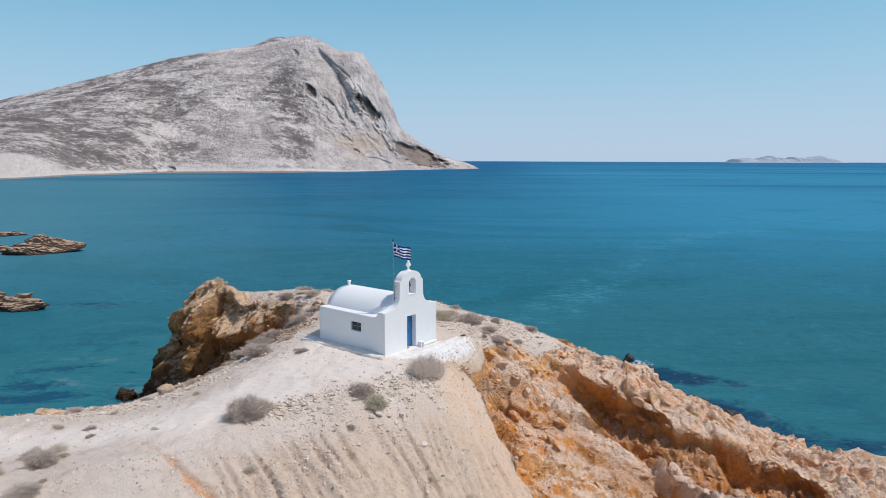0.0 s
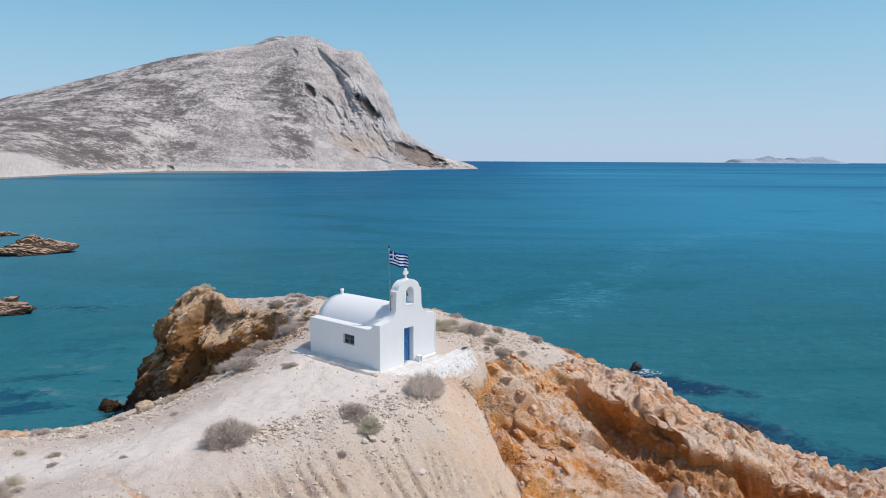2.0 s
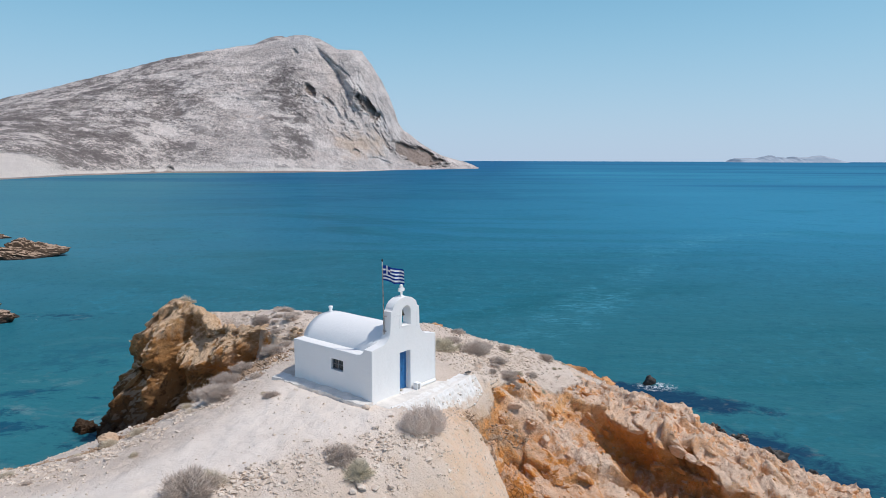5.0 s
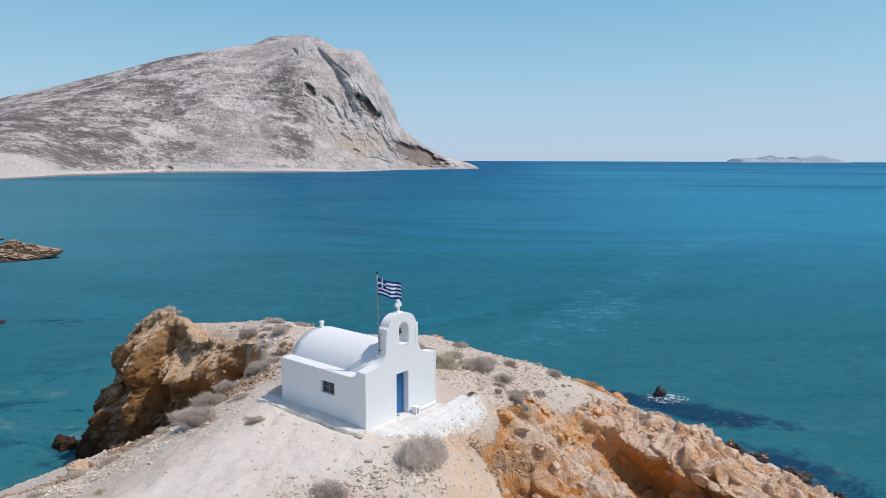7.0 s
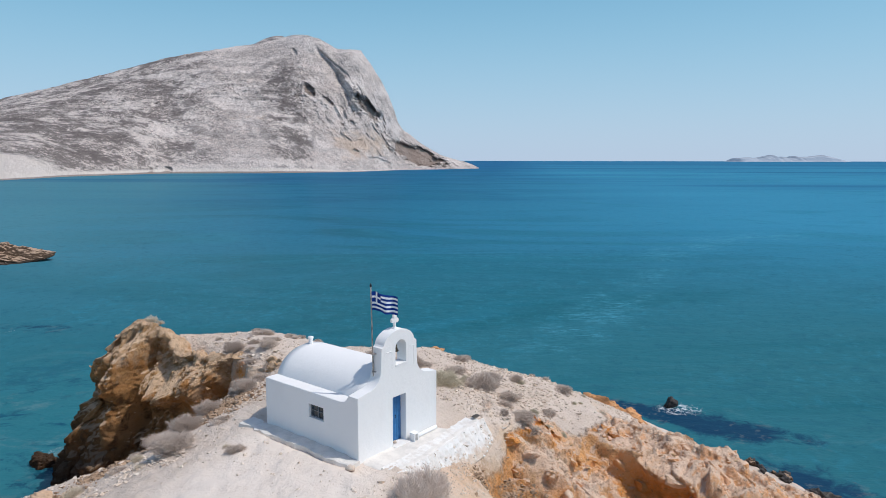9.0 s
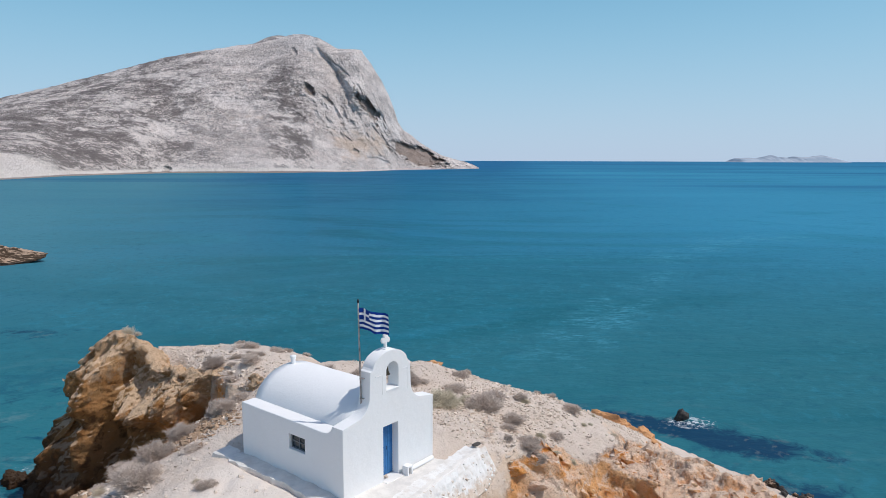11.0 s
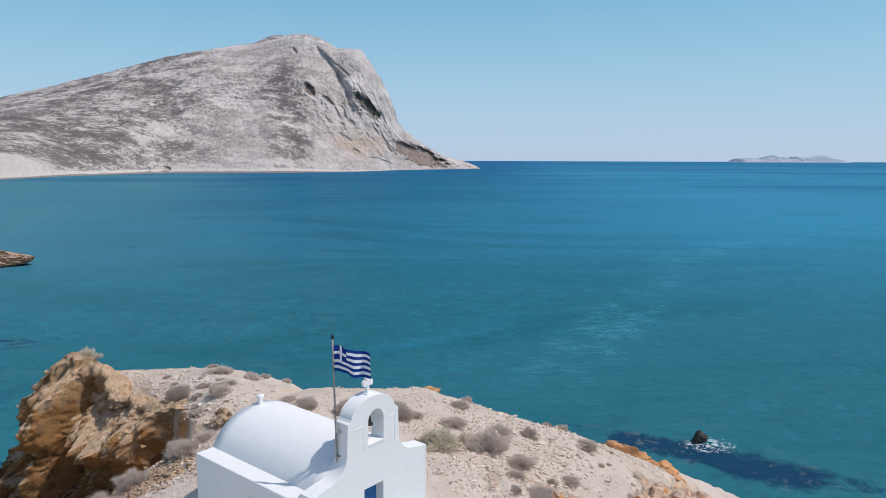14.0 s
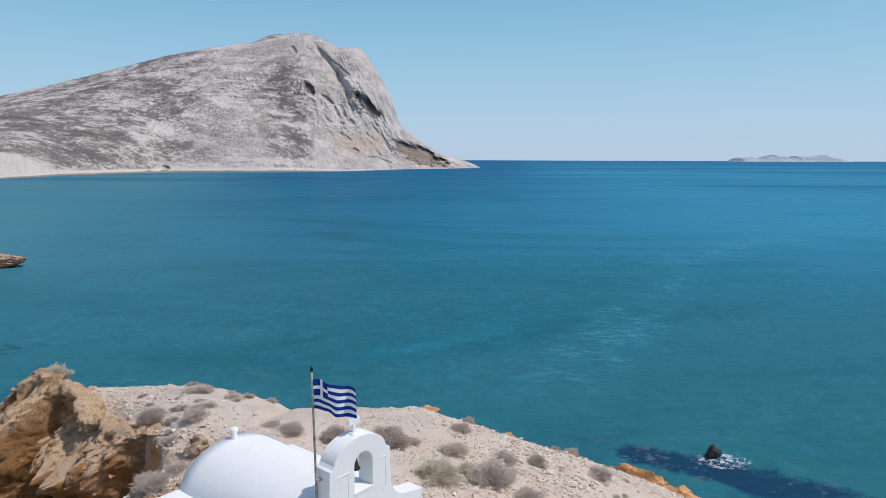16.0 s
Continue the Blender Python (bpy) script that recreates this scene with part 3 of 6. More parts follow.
def make_headland():
    g = Mat("limestone_headland", 0.95, 0.1)
    big, mid, fine = g.noise(0.0045, 6, 0.62), g.noise(0.022, 7, 0.7, stretch=(0.9, 1, 1.5)), g.noise(0.11, 6, 0.8)
    c = g.mix(g.ramp(mid, 0.4, 0.6), (0.87, 0.755, 0.69), (0.76, 0.65, 0.59))
    c = g.mix(g.ramp(fine, 0.48, 0.62, 0, 0.85), c, (0.76, 0.685, 0.63))
    c = g.mix(g.ramp(g.noise(0.26, 5, 0.8), 0.55, 0.62, 0, 0.6), c, (0.25, 0.21, 0.195))
    c = g.mix(g.ramp(g.noise(0.62, 3, 0.9), 0.55, 0.62, 0, 0.6), c, (0.15, 0.125, 0.11))
    c = g.mix(g.ramp(g.noise(0.42, 4, 0.85), 0.55, 0.62, 0, 0.7), c, (0.93, 0.86, 0.80))
    scrub = g.math("ADD", g.attr("scrub"), g.math("ADD", g.math("MULTIPLY", g.math("SUBTRACT", big, 0.5), 1.2), g.math("MULTIPLY", g.math("SUBTRACT", mid, 0.5), 1.3)))
    c = g.mix(g.ramp(g.math("ADD", scrub, g.math("MULTIPLY", g.math("SUBTRACT", g.noise(0.16, 5, 0.85), 0.5), 2.6)), 0.50, 0.66, 0, 0.9), c, (0.21, 0.182, 0.17))
    tuft = g.math("ADD", g.cells(0.28, "F1"), g.math("MULTIPLY", g.math("SUBTRACT", g.noise(0.02, 5, 0.6), 0.5), 0.9))
    c = g.mix(g.ramp(tuft, 0.30, 0.20, 0, 0.7), c, (0.21, 0.185, 0.165))
    cluster = g.ramp(g.noise(0.035, 5, 0.7, stretch=(0.6, 1, 1.6)), 0.42, 0.60)
    c = g.mix(g.math("MULTIPLY", cluster, g.ramp(g.noise(0.40, 4, 0.9), 0.46, 0.58, 0, 0.8)), c, (0.24, 0.205, 0.19))
    spots, tracts = g.noise(0.016, 7, 0.72, stretch=(0.7, 1, 1.5)), g.noise(0.03, 7, 0.75, stretch=(0.8, 1, 1.2))
    c = g.mix(g.ramp(spots, 0.48, 0.57, 0, 0.8), c, (0.88, 0.785, 0.725))
    c = g.mix(g.math("MULTIPLY", g.ramp(tracts, 0.49, 0.58), g.ramp(g.attr("scrub"), 0.05, 0.55, 0.05, 0.85)), c, (0.20, 0.17, 0.16))
    warm = g.math("ADD", g.attr("warm"), g.math("MULTIPLY", g.math("SUBTRACT", g.noise(0.04, 7, 0.75), 0.5), 3.0))
    c = g.mix(g.ramp(warm, 0.42, 1.0, 0, 0.6), c, (0.72, 0.53, 0.385))
    c = g.mix(g.ramp(g.math("ADD", g.attr("pale"), g.math("MULTIPLY", g.math("SUBTRACT", fine, 0.5), 1.0)), 0.30, 0.75, 0, 0.9), c, (0.90, 0.815, 0.74))
    # shade of the hollows and gully painted brown, with the wet waterline rock
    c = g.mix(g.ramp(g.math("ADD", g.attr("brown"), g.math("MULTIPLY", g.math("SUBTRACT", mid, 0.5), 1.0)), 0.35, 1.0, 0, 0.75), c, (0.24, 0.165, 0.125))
    g.bump(g.noise(0.035, 7, 0.75), 0.5, 12.0)
    g.bump(fine, 0.7, 5.0)
    g.bump(g.noise(0.30, 6, 0.85), 0.7, 3.0)
    g.bump(g.noise(0.8, 3, 0.85), 0.4, 1.2)
    return g.done(c)


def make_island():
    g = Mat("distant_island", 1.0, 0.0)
    # the haze in front of the island is painted into this blue-grey
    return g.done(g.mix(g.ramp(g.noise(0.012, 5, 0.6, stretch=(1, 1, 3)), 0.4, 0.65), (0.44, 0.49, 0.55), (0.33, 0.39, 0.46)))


def make_water():
    g = Mat("sea_water", 0.16, 0.5)
    g.bsdf.inputs["IOR"].default_value = 1.33
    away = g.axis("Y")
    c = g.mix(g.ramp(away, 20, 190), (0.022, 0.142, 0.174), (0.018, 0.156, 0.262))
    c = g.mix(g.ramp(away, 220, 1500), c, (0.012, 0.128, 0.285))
    swell = g.noise(0.016, 5, 0.62, stretch=(0.5, 1.2, 1), distort=1.2)
    c = g.mix(g.ramp(swell, 0.44, 0.62, 0, 0.7), c, g.mix(g.ramp(away, 60, 400), (0.006, 0.104, 0.132), (0.006, 0.098, 0.200)))
    c = g.mix(g.math("MULTIPLY", g.ramp(away, 40, 210), g.ramp(g.math("ADD", g.axis("X"), g.math("MULTIPLY", away, -0.12)), -60, 120, 0, 0.9)), c, (0.040, 0.255, 0.405))
    slick = g.noise(0.016, 5, 0.6, stretch=(0.7, 1.2, 1), distort=1.2)
    c = g.mix(g.ramp(slick, 0.52, 0.68, 0, 0.5), c, (0.022, 0.185, 0.270))
    c = g.mix(g.math("MULTIPLY", g.ramp(g.math("ADD", g.axis("X"), g.math("MULTIPLY", away, 0.28)), 40, -90, 0, 0.95), g.ramp(away, 35, 130)), c, (0.070, 0.225, 0.285))
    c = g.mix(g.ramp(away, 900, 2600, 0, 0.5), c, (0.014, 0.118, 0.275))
    c = g.mix(g.math("MULTIPLY", g.ramp(g.noise(0.0035, 5, 0.65, stretch=(0.25, 1.6, 1)), 0.42, 0.72, 0, 0.8), g.ramp(away, 200, 600)), c, (0.008, 0.088, 0.225))
    # glints and dark troughs of the ripples are painted into the water colour
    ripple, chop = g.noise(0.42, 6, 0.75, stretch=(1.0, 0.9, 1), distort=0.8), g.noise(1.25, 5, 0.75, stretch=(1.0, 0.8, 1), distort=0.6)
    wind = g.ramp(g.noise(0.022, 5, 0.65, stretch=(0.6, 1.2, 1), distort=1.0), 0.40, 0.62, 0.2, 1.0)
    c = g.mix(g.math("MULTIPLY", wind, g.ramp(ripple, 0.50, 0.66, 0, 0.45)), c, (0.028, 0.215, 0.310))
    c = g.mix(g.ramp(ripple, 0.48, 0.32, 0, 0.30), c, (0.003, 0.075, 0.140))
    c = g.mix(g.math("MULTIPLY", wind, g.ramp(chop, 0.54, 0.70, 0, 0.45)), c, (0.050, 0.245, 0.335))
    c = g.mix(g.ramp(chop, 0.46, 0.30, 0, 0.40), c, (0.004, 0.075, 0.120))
    c = g.mix(g.ramp(g.attr("shallow"), 0.0, 1.0, 0, 0.6), c, (0.030, 0.180, 0.215))
    bed = g.noise(0.16, 7, 0.72, stretch=(0.6, 1.0, 1), distort=0.8)
    c = g.mix(g.math("MULTIPLY", g.attr("shallow"), g.ramp(bed, 0.55, 0.66, 0, 0.60)), c, (0.13, 0.245, 0.265))
    c = g.mix(g.math("MULTIPLY", g.attr("shallow"), g.ramp(bed, 0.47, 0.38, 0, 0.85)), c, (0.004, 0.062, 0.120))
    weed = g.noise(0.33, 6, 0.7, stretch=(0.55, 1.0, 1), distort=0.6)
    c = g.mix(g.math("MULTIPLY", g.attr("shallow"), g.ramp(weed, 0.60, 0.68, 0, 0.7)), c, (0.003, 0.050, 0.105))
    # sheen of the wind-ruffled streak, painted as a brighter colour
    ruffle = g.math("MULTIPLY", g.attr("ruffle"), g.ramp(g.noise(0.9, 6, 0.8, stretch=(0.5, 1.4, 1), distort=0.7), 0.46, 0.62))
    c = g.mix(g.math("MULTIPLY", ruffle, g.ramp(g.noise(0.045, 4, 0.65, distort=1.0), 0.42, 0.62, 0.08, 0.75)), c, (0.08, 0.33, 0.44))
    patch = g.math("ADD", g.attr("reef"), g.math("MULTIPLY", g.math("SUBTRACT", g.noise(0.45, 7, 0.72, distort=0.8), 0.5), 1.7))
    c = g.mix(g.ramp(patch, 0.34, 0.86, 0, 0.92), c, (0.003, 0.034, 0.085))
    stone = g.math("MULTIPLY", g.attr("reef"), g.ramp(g.noise(0.6, 6, 0.7), 0.56, 0.66))
    c = g.mix(g.math("MULTIPLY", stone, 0.5), c, (0.17, 0.20, 0.19))
    foam = g.ramp(g.math("ADD", g.attr("foam"), g.math("MULTIPLY", g.math("SUBTRACT", g.noise(2.4, 7, 0.8, distort=0.8), 0.5), 3.4)), 0.85, 1.25, 0, 0.8)
    c = g.mix(foam, c, (0.80, 0.84, 0.85))
    g.bump(g.noise(0.05, 4, 0.6, stretch=(0.6, 1.5, 1)), 0.5, 1.0)
    g.bump(g.noise(0.35, 4, 0.6, stretch=(0.6, 1.4, 1)), 0.6, 0.35)
    g.bump(g.noise(1.5, 3, 0.6, stretch=(0.7, 1.3, 1)), 0.5, 0.08)
    body, gloss, both = g.n.new("ShaderNodeBsdfDiffuse"), g.n.new("ShaderNodeBsdfGlossy"), g.n.new("ShaderNodeMixShader")
    g.put(body.inputs["Color"], c)
    gloss.inputs["Roughness"].default_value = 0.14
    g.l.new(g.normal, gloss.inputs["Normal"])
    g.l.new(g.normal, body.inputs["Normal"])
    both.inputs[0].default_value = 0.07
    g.l.new(body.outputs[0], both.inputs[1])
    g.l.new(gloss.outputs[0], both.inputs[2])
    g.l.new(both.outputs[0], g.n["Material Output"].inputs["Surface"])
    g.n.remove(g.bsdf)
    return g.m


def make_lime():
    g = Mat("whitewash", 0.85, 0.2)
    c = g.mix(g.ramp(g.noise(1.2, 6, 0.65), 0.45, 0.8, 0, 0.5), (0.88, 0.87, 0.855), (0.83, 0.815, 0.80))
    c = g.mix(g.ramp(g.noise(9, 5, 0.7), 0.64, 0.85, 0, 0.25), c, (0.70, 0.68, 0.66))
    g.bump(g.noise(2.5, 5, 0.6), 0.35, 0.06)
    g.bump(g.noise(24, 3, 0.6), 0.3, 0.012)
    return g.done(c)


def make_worn_lime():
    g = Mat("worn_whitewash", 0.9, 0.2)
    c = g.mix(g.ramp(g.noise(1.7, 6, 0.7), 0.45, 0.66), (0.84, 0.815, 0.78), (0.74, 0.69, 0.635))
    c = g.mix(g.ramp(g.noise(7, 5, 0.75), 0.62, 0.72, 0, 0.75), c, (0.40, 0.33, 0.27))
    g.bump(g.noise(5, 6, 0.65), 0.7, 0.06)
    return g.done(c)


def make_bank():
    """Limewash over earth and rubble, thinning out in patches."""
    g = Mat("limewashed_bank", 0.93, 0.15)
    lime = g.mix(g.ramp(g.noise(2.0, 6, 0.7), 0.42, 0.64), (0.83, 0.80, 0.765), (0.74, 0.68, 0.62))
    earth = g.mix(g.ramp(g.noise(3.0, 6, 0.7), 0.42, 0.62), (0.70, 0.575, 0.47), (0.56, 0.43, 0.33))
    worn = g.math("ADD", g.attr("wear"), g.math("MULTIPLY", g.math("SUBTRACT", g.noise(1.8, 7, 0.75), 0.5), 2.4))
    c = g.mix(g.ramp(worn, 0.45, 0.85), lime, earth)
    c = g.mix(g.ramp(g.noise(6.5, 5, 0.75), 0.61, 0.70, 0, 0.8), c, (0.33, 0.26, 0.20))
    g.bump(g.noise(5, 6, 0.65), 0.7, 0.06)
    return g.done(c)


def make_plain(name, colour, rough=0.7, spec=0.3, vary=0.3, scale=6.0, metal=0.0):
    g = Mat(name, rough, spec)
    g.bsdf.inputs["Metallic"].default_value = metal
    dark = tuple(v * (1 - vary) for v in colour)
    c = g.mix(g.ramp(g.noise(scale, 6, 0.65), 0.4, 0.7), colour, dark)
    g.bump(g.noise(scale * 3, 4, 0.6), 0.3, 0.01)
    return g.done(c)


def make_stone():
    g = Mat("field_stone", 0.92, 0.2)
    c = g.mix(g.chance(), (0.80, 0.69, 0.59), (0.64, 0.52, 0.42))
    c = g.mix(g.ramp(g.noise(7, 6, 0.7), 0.42, 0.7, 0, 0.7), c, (0.66, 0.61, 0.55))
    g.bump(g.noise(9, 5, 0.7), 0.7, 0.04)
    return g.done(c)


def make_gravel():
    g = Mat("loose_gravel", 0.94, 0.15)
    c = g.mix(g.island(), (0.80, 0.69, 0.585), (0.58, 0.455, 0.35))
    c = g.mix(g.ramp(g.noise(12, 4, 0.7), 0.45, 0.7, 0, 0.5), c, (0.70, 0.65, 0.59))
    return g.done(c)


def make_twig(name, a, b):
    g = Mat(name, 0.95, 0.1)
    return g.done(g.mix(g.island(), g.mix(g.chance(), a, b), tuple(0.5 * (p + q) for p, q in zip(a, b))))


GROUND, CLIFF, HEADLAND, ISLAND, WATER = make_ground(), make_cliff(), make_headland(), make_island(), make_water()
LIME, WORN, STONE, GRAVEL, BANK = make_lime(), make_worn_lime(), make_stone(), make_gravel(), make_bank()
BLUE = make_plain("blue_door_paint", (0.045, 0.185, 0.43), 0.55, 0.35, 0.25)
FLAGBLUE = make_plain("flag_blue_cloth", (0.010, 0.045, 0.26), 0.85, 0.1, 0.2)
FLAGWHITE = make_plain("flag_white_cloth", (0.86, 0.87, 0.88), 0.85, 0.1, 0.05)
DUSTY = make_plain("dusty_cement", (0.80, 0.755, 0.70), 0.92, 0.15, 0.16, 2.2)
POLE_STEEL = make_plain("rusty_steel_pole", (0.46, 0.40, 0.36), 0.7, 0.3, 0.65, 5.0, 0.1)
IRON = make_plain("dark_iron", (0.035, 0.035, 0.04), 0.5, 0.4, 0.3, 9.0, 0.6)
GLASSY = make_plain("dark_window_pane", (0.03, 0.045, 0.055), 0.08, 0.6, 0.2)
WOODGREY = make_plain("weathered_frame", (0.20, 0.21, 0.22), 0.7, 0.3, 0.3)
DARKROCK = make_plain("wet_dark_rock", (0.055, 0.048, 0.042), 0.6, 0.4, 0.5, 2.5)
def make_shore_rock():
    g = Mat("shore_rock", 0.85, 0.25)
    fine = g.noise(1.2, 6, 0.7)
    # lit tops and shaded sides painted in by slope
    c = g.mix(g.ramp(g.math("ADD", g.slope(), g.math("MULTIPLY", g.math("SUBTRACT", fine, 0.5), 1.2)), 0.55, 0.95), (0.11, 0.070, 0.045), (0.58, 0.41, 0.29))
    c = g.mix(g.ramp(g.axis("Z"), SEA + 0.1, SEA + 0.7), (0.05, 0.042, 0.036), c)
    g.bump(g.noise(0.8, 8, 0.7, stretch=(1, 1, 3)), 0.9, 0.8)
    return g.done(c)


SEAROCK = make_shore_rock()
REDROCK = make_plain("rust_orange_rock", (0.74, 0.40, 0.19), 0.92, 0.15, 0.42, 2.2)
TANROCK = make_plain("tan_sandstone", (0.66, 0.46, 0.31), 0.92, 0.15, 0.35, 1.8)
SCRUB = make_twig("dry_scrub_twigs", (0.52, 0.43, 0.365), (0.68, 0.58, 0.50))
PALETWIG = make_twig("pale_dry_twigs", (0.80, 0.685, 0.60), (0.90, 0.79, 0.70))
STRAW = make_twig("straw_grass", (0.70, 0.61, 0.47), (0.62, 0.54, 0.44))
GREENISH = make_twig("olive_scrub", (0.60, 0.54, 0.41), (0.70, 0.62, 0.48))


# ---- building tools ----
def mesh_of(name, bm, material, flat=False):
    me = bpy.data.meshes.new(name)
    bmesh.ops.recalc_face_normals(bm, faces=bm.faces[:])
    bm.to_mesh(me)
    bm.free()
    if material:
        me.materials.append(material)
    if not flat:
        me.polygons.foreach_set("use_smooth", np.ones(len(me.polygons), bool))
    return me


def part(name, bm, material, parent, label="", flat=True):
    ob = new(name, bm if isinstance(bm, bpy.types.Mesh) else mesh_of(name, bm, material, flat))
    ob.parent = parent
    return tagged(ob, label)


def soften(ob, width, segments=2):
    b = ob.modifiers.new("soft_edges", "BEVEL")
    b.width, b.segments, b.limit_method, b.angle_limit = width, segments, "ANGLE", radians(35)
    return ob


def box(lo, hi, bm=None):
    bm = bm or bmesh.new()
    vs = [bm.verts.new((x, y, z)) for x in (lo[0], hi[0]) for y in (lo[1], hi[1]) for z in (lo[2], hi[2])]
    for f in ((0, 1, 3, 2), (4, 6, 7, 5), (0, 4, 5, 1), (2, 3, 7, 6), (0, 2, 6, 4), (1, 5, 7, 3)):
        bm.faces.new([vs[i] for i in f])
    return bm


def slab(outline, holes, thick):
    """A wall cut to an outline in x and z, with holes, going back along y."""
    bm = bmesh.new()
    edges = []
    for loop in (outline, *holes):
        vs = [bm.verts.new((x, 0, z)) for x, z in loop]
        edges += [bm.edges.new((vs[i - 1], vs[i])) for i in range(len(vs))]
    bmesh.ops.triangle_fill(bm, edges=edges, use_beauty=True)
    out = bmesh.ops.extrude_face_region(bm, geom=bm.faces[:])
    bmesh.ops.translate(bm, vec=(0, thick, 0), verts=[g for g in out["geom"] if isinstance(g, bmesh.types.BMVert)])
    bmesh.ops.dissolve_limit(bm, angle_limit=0.01, verts=bm.verts[:], edges=bm.edges[:])
    return bm


def tube(points, radii, sides=8, bm=None):
    """A round bar along points."""
    bm = bm or bmesh.new()
    rings = []
    for i, p in enumerate(points):
        a, b = Vector(points[max(0, i - 1)]), Vector(points[min(len(points) - 1, i + 1)])
        q = (b - a).to_track_quat("Z", "Y")
        r = radii[i] if isinstance(radii, (list, tuple)) else radii
        rings.append([bm.verts.new(Vector(p) + q @ Vector((r * math.cos(k * math.tau / sides), r * math.sin(k * math.tau / sides), 0))) for k in range(sides)])
    for r, s in zip(rings, rings[1:]):
        for k in range(sides):
            bm.faces.new((r[k], r[(k + 1) % sides], s[(k + 1) % sides], s[k]))
    bm.faces.new(rings[0][::-1]), bm.faces.new(rings[-1])
    return bm


def lump(size, seed, detail=2, rough=0.3, freq=1.2):
    """A stone: a ball pushed about by noise and cut by a few flat faces."""
    bm = bmesh.new()
    bmesh.ops.create_icosphere(bm, subdivisions=detail, radius=1.0)
    p = np.array([v.co[:] for v in bm.verts])
    rnd = np.random.default_rng(seed)
    for _ in range(9):
        d = rnd.normal(size=3)
        d /= np.linalg.norm(d)
        over = np.maximum(0, p @ d - rnd.uniform(0.45, 0.75))
        p -= over[:, None] * d * 0.97
    p *= (1 + rough * fbm(p[:, 0] * freq, p[:, 1] * freq, p[:, 2] * freq, 4, seed))[:, None]
    for v, q in zip(bm.verts, p * np.array(size)):
        v.co = q
    return bm


# ---- ground ----
def spaced(lo, a, b, hi, fine, coarse):
    return np.concatenate([np.arange(lo, a, coarse), np.arange(a, b, fine), np.arange(b, hi + coarse, coarse)])


gx, gy = np.meshgrid(spaced(-74, -24, 31, 54, 0.10, 0.9), spaced(-74, -16.5, 22, 29, 0.10, 0.7))
gz, grock, extra = ground_height(gx, gy)
gbed = extra["f"]
# crumbling faces: rocky parts are pushed about sideways as well
brow = np.exp(-((gbed - 0.95) / 0.10) ** 2) - 0.6 * np.exp(-((gbed - 0.66) / 0.12) ** 2)
near = smooth(12, 7, gy) * smooth(0, 4, gx)
sx = grock * (0.24 * fbm(gx * 1.2, gy * 1.2, gz * 1.2, 5, 71, 0.62) + 0.06 * near * brow) - 0.40 * extra["push"]
sy = grock * (0.26 * fbm(gx * 1.2, gy * 1.2, gz * 1.2, 5, 81, 0.62) - 0.28 * near * brow) - 0.50 * extra["push"]
ground = new("ground", grid_mesh("ground", np.stack([gx + sx, gy + sy, gz], -1), [("rock", grock), ("bed", extra["bed"]), ("dirt", extra["dirt"]), ("streak", extra["streak"]), ("dusty", extra["dusty"]), ("yard", extra["yard"]), ("under", extra["under"]), ("crumb", extra["crumb"]), ("peach", extra["peach"]), ("rust", extra["rust"]), ("along", 0.95 * gx - 0.30 * gy), ("across", 0.30 * gx + 0.95 * gy)]))
ground.data.materials.append(GROUND)
tagged(ground, "pale dusty headland ground with ochre sandstone faces", "ground", kind="structure")


# ---- sea ----
wx = np.concatenate([np.arange(-6000, -200, 400), np.arange(-200, -60, 5), np.arange(-60, 60, 1.0), np.arange(60, 200, 5), np.arange(200, 6001, 400)])
wy = np.concatenate([np.arange(-400, -60, 60), np.arange(-60, 90, 1.0), np.arange(90, 260, 5), np.arange(260, 6001, 200)])
wx, wy = np.meshgrid(wx, wy)
reach = -inside_distance(COAST, wx, wy)
shallow = smooth(45, 4, reach) * smooth(0, -40, wx - 5) + 0.35 * smooth(30, 3, reach)
reef = 0.44 * smooth(8, 1, reach) + 0.30 * smooth(30, 8, np.hypot(wx + 34, wy - 26)) + 0.95 * smooth(2.9, 0.2, line_distance([(18.5, 34.0), (20.6, 32.8), (23.4, 30.8), (27.4, 27.2)], wx, wy)) + 0.55 * smooth(3.4, 0.3, line_distance([(23.5, 32.6), (28, 29.6), (32, 26.6)], wx, wy)) + 0.35 * smooth(2.6, 0.4, line_distance([(13, 38), (16, 36), (20, 33.6)], wx, wy)) + 0.42 * smooth(6.0, 0.6, line_distance([(28, 19), (30, 16), (34, 12.5), (42, 9)], wx, wy)) + 0.5 * smooth(6, 1, np.hypot((wx + 47) / 2.4, (wy - 62) / 0.8))
foam = 1.0 * smooth(3.2, 0.4, np.hypot((wx - 24.2) / 1.5, (wy - 33.0) / 1.0)) + 0.9 * smooth(1.8, 0.2, np.hypot(wx + 26.0, wy - 24.6)) + 0.5 * smooth(2.2, 0.2, line_distance([(27.5, 16), (29.5, 13), (31, 11)], wx, wy)) + 0.6 * smooth(3.5, 0.2, np.hypot((wx + 50.5) / 1.6, (wy - 60.5) / 0.6)) + 0.42 * smooth(1.6, 0.0, np.abs(reach))
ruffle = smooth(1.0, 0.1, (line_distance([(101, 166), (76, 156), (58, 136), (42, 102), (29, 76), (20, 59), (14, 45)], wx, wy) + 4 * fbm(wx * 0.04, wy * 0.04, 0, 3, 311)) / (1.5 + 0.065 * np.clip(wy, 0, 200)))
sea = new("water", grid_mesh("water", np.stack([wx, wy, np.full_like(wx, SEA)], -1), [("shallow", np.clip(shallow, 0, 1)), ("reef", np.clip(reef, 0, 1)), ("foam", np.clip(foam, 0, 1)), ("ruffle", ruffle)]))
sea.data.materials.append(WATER)
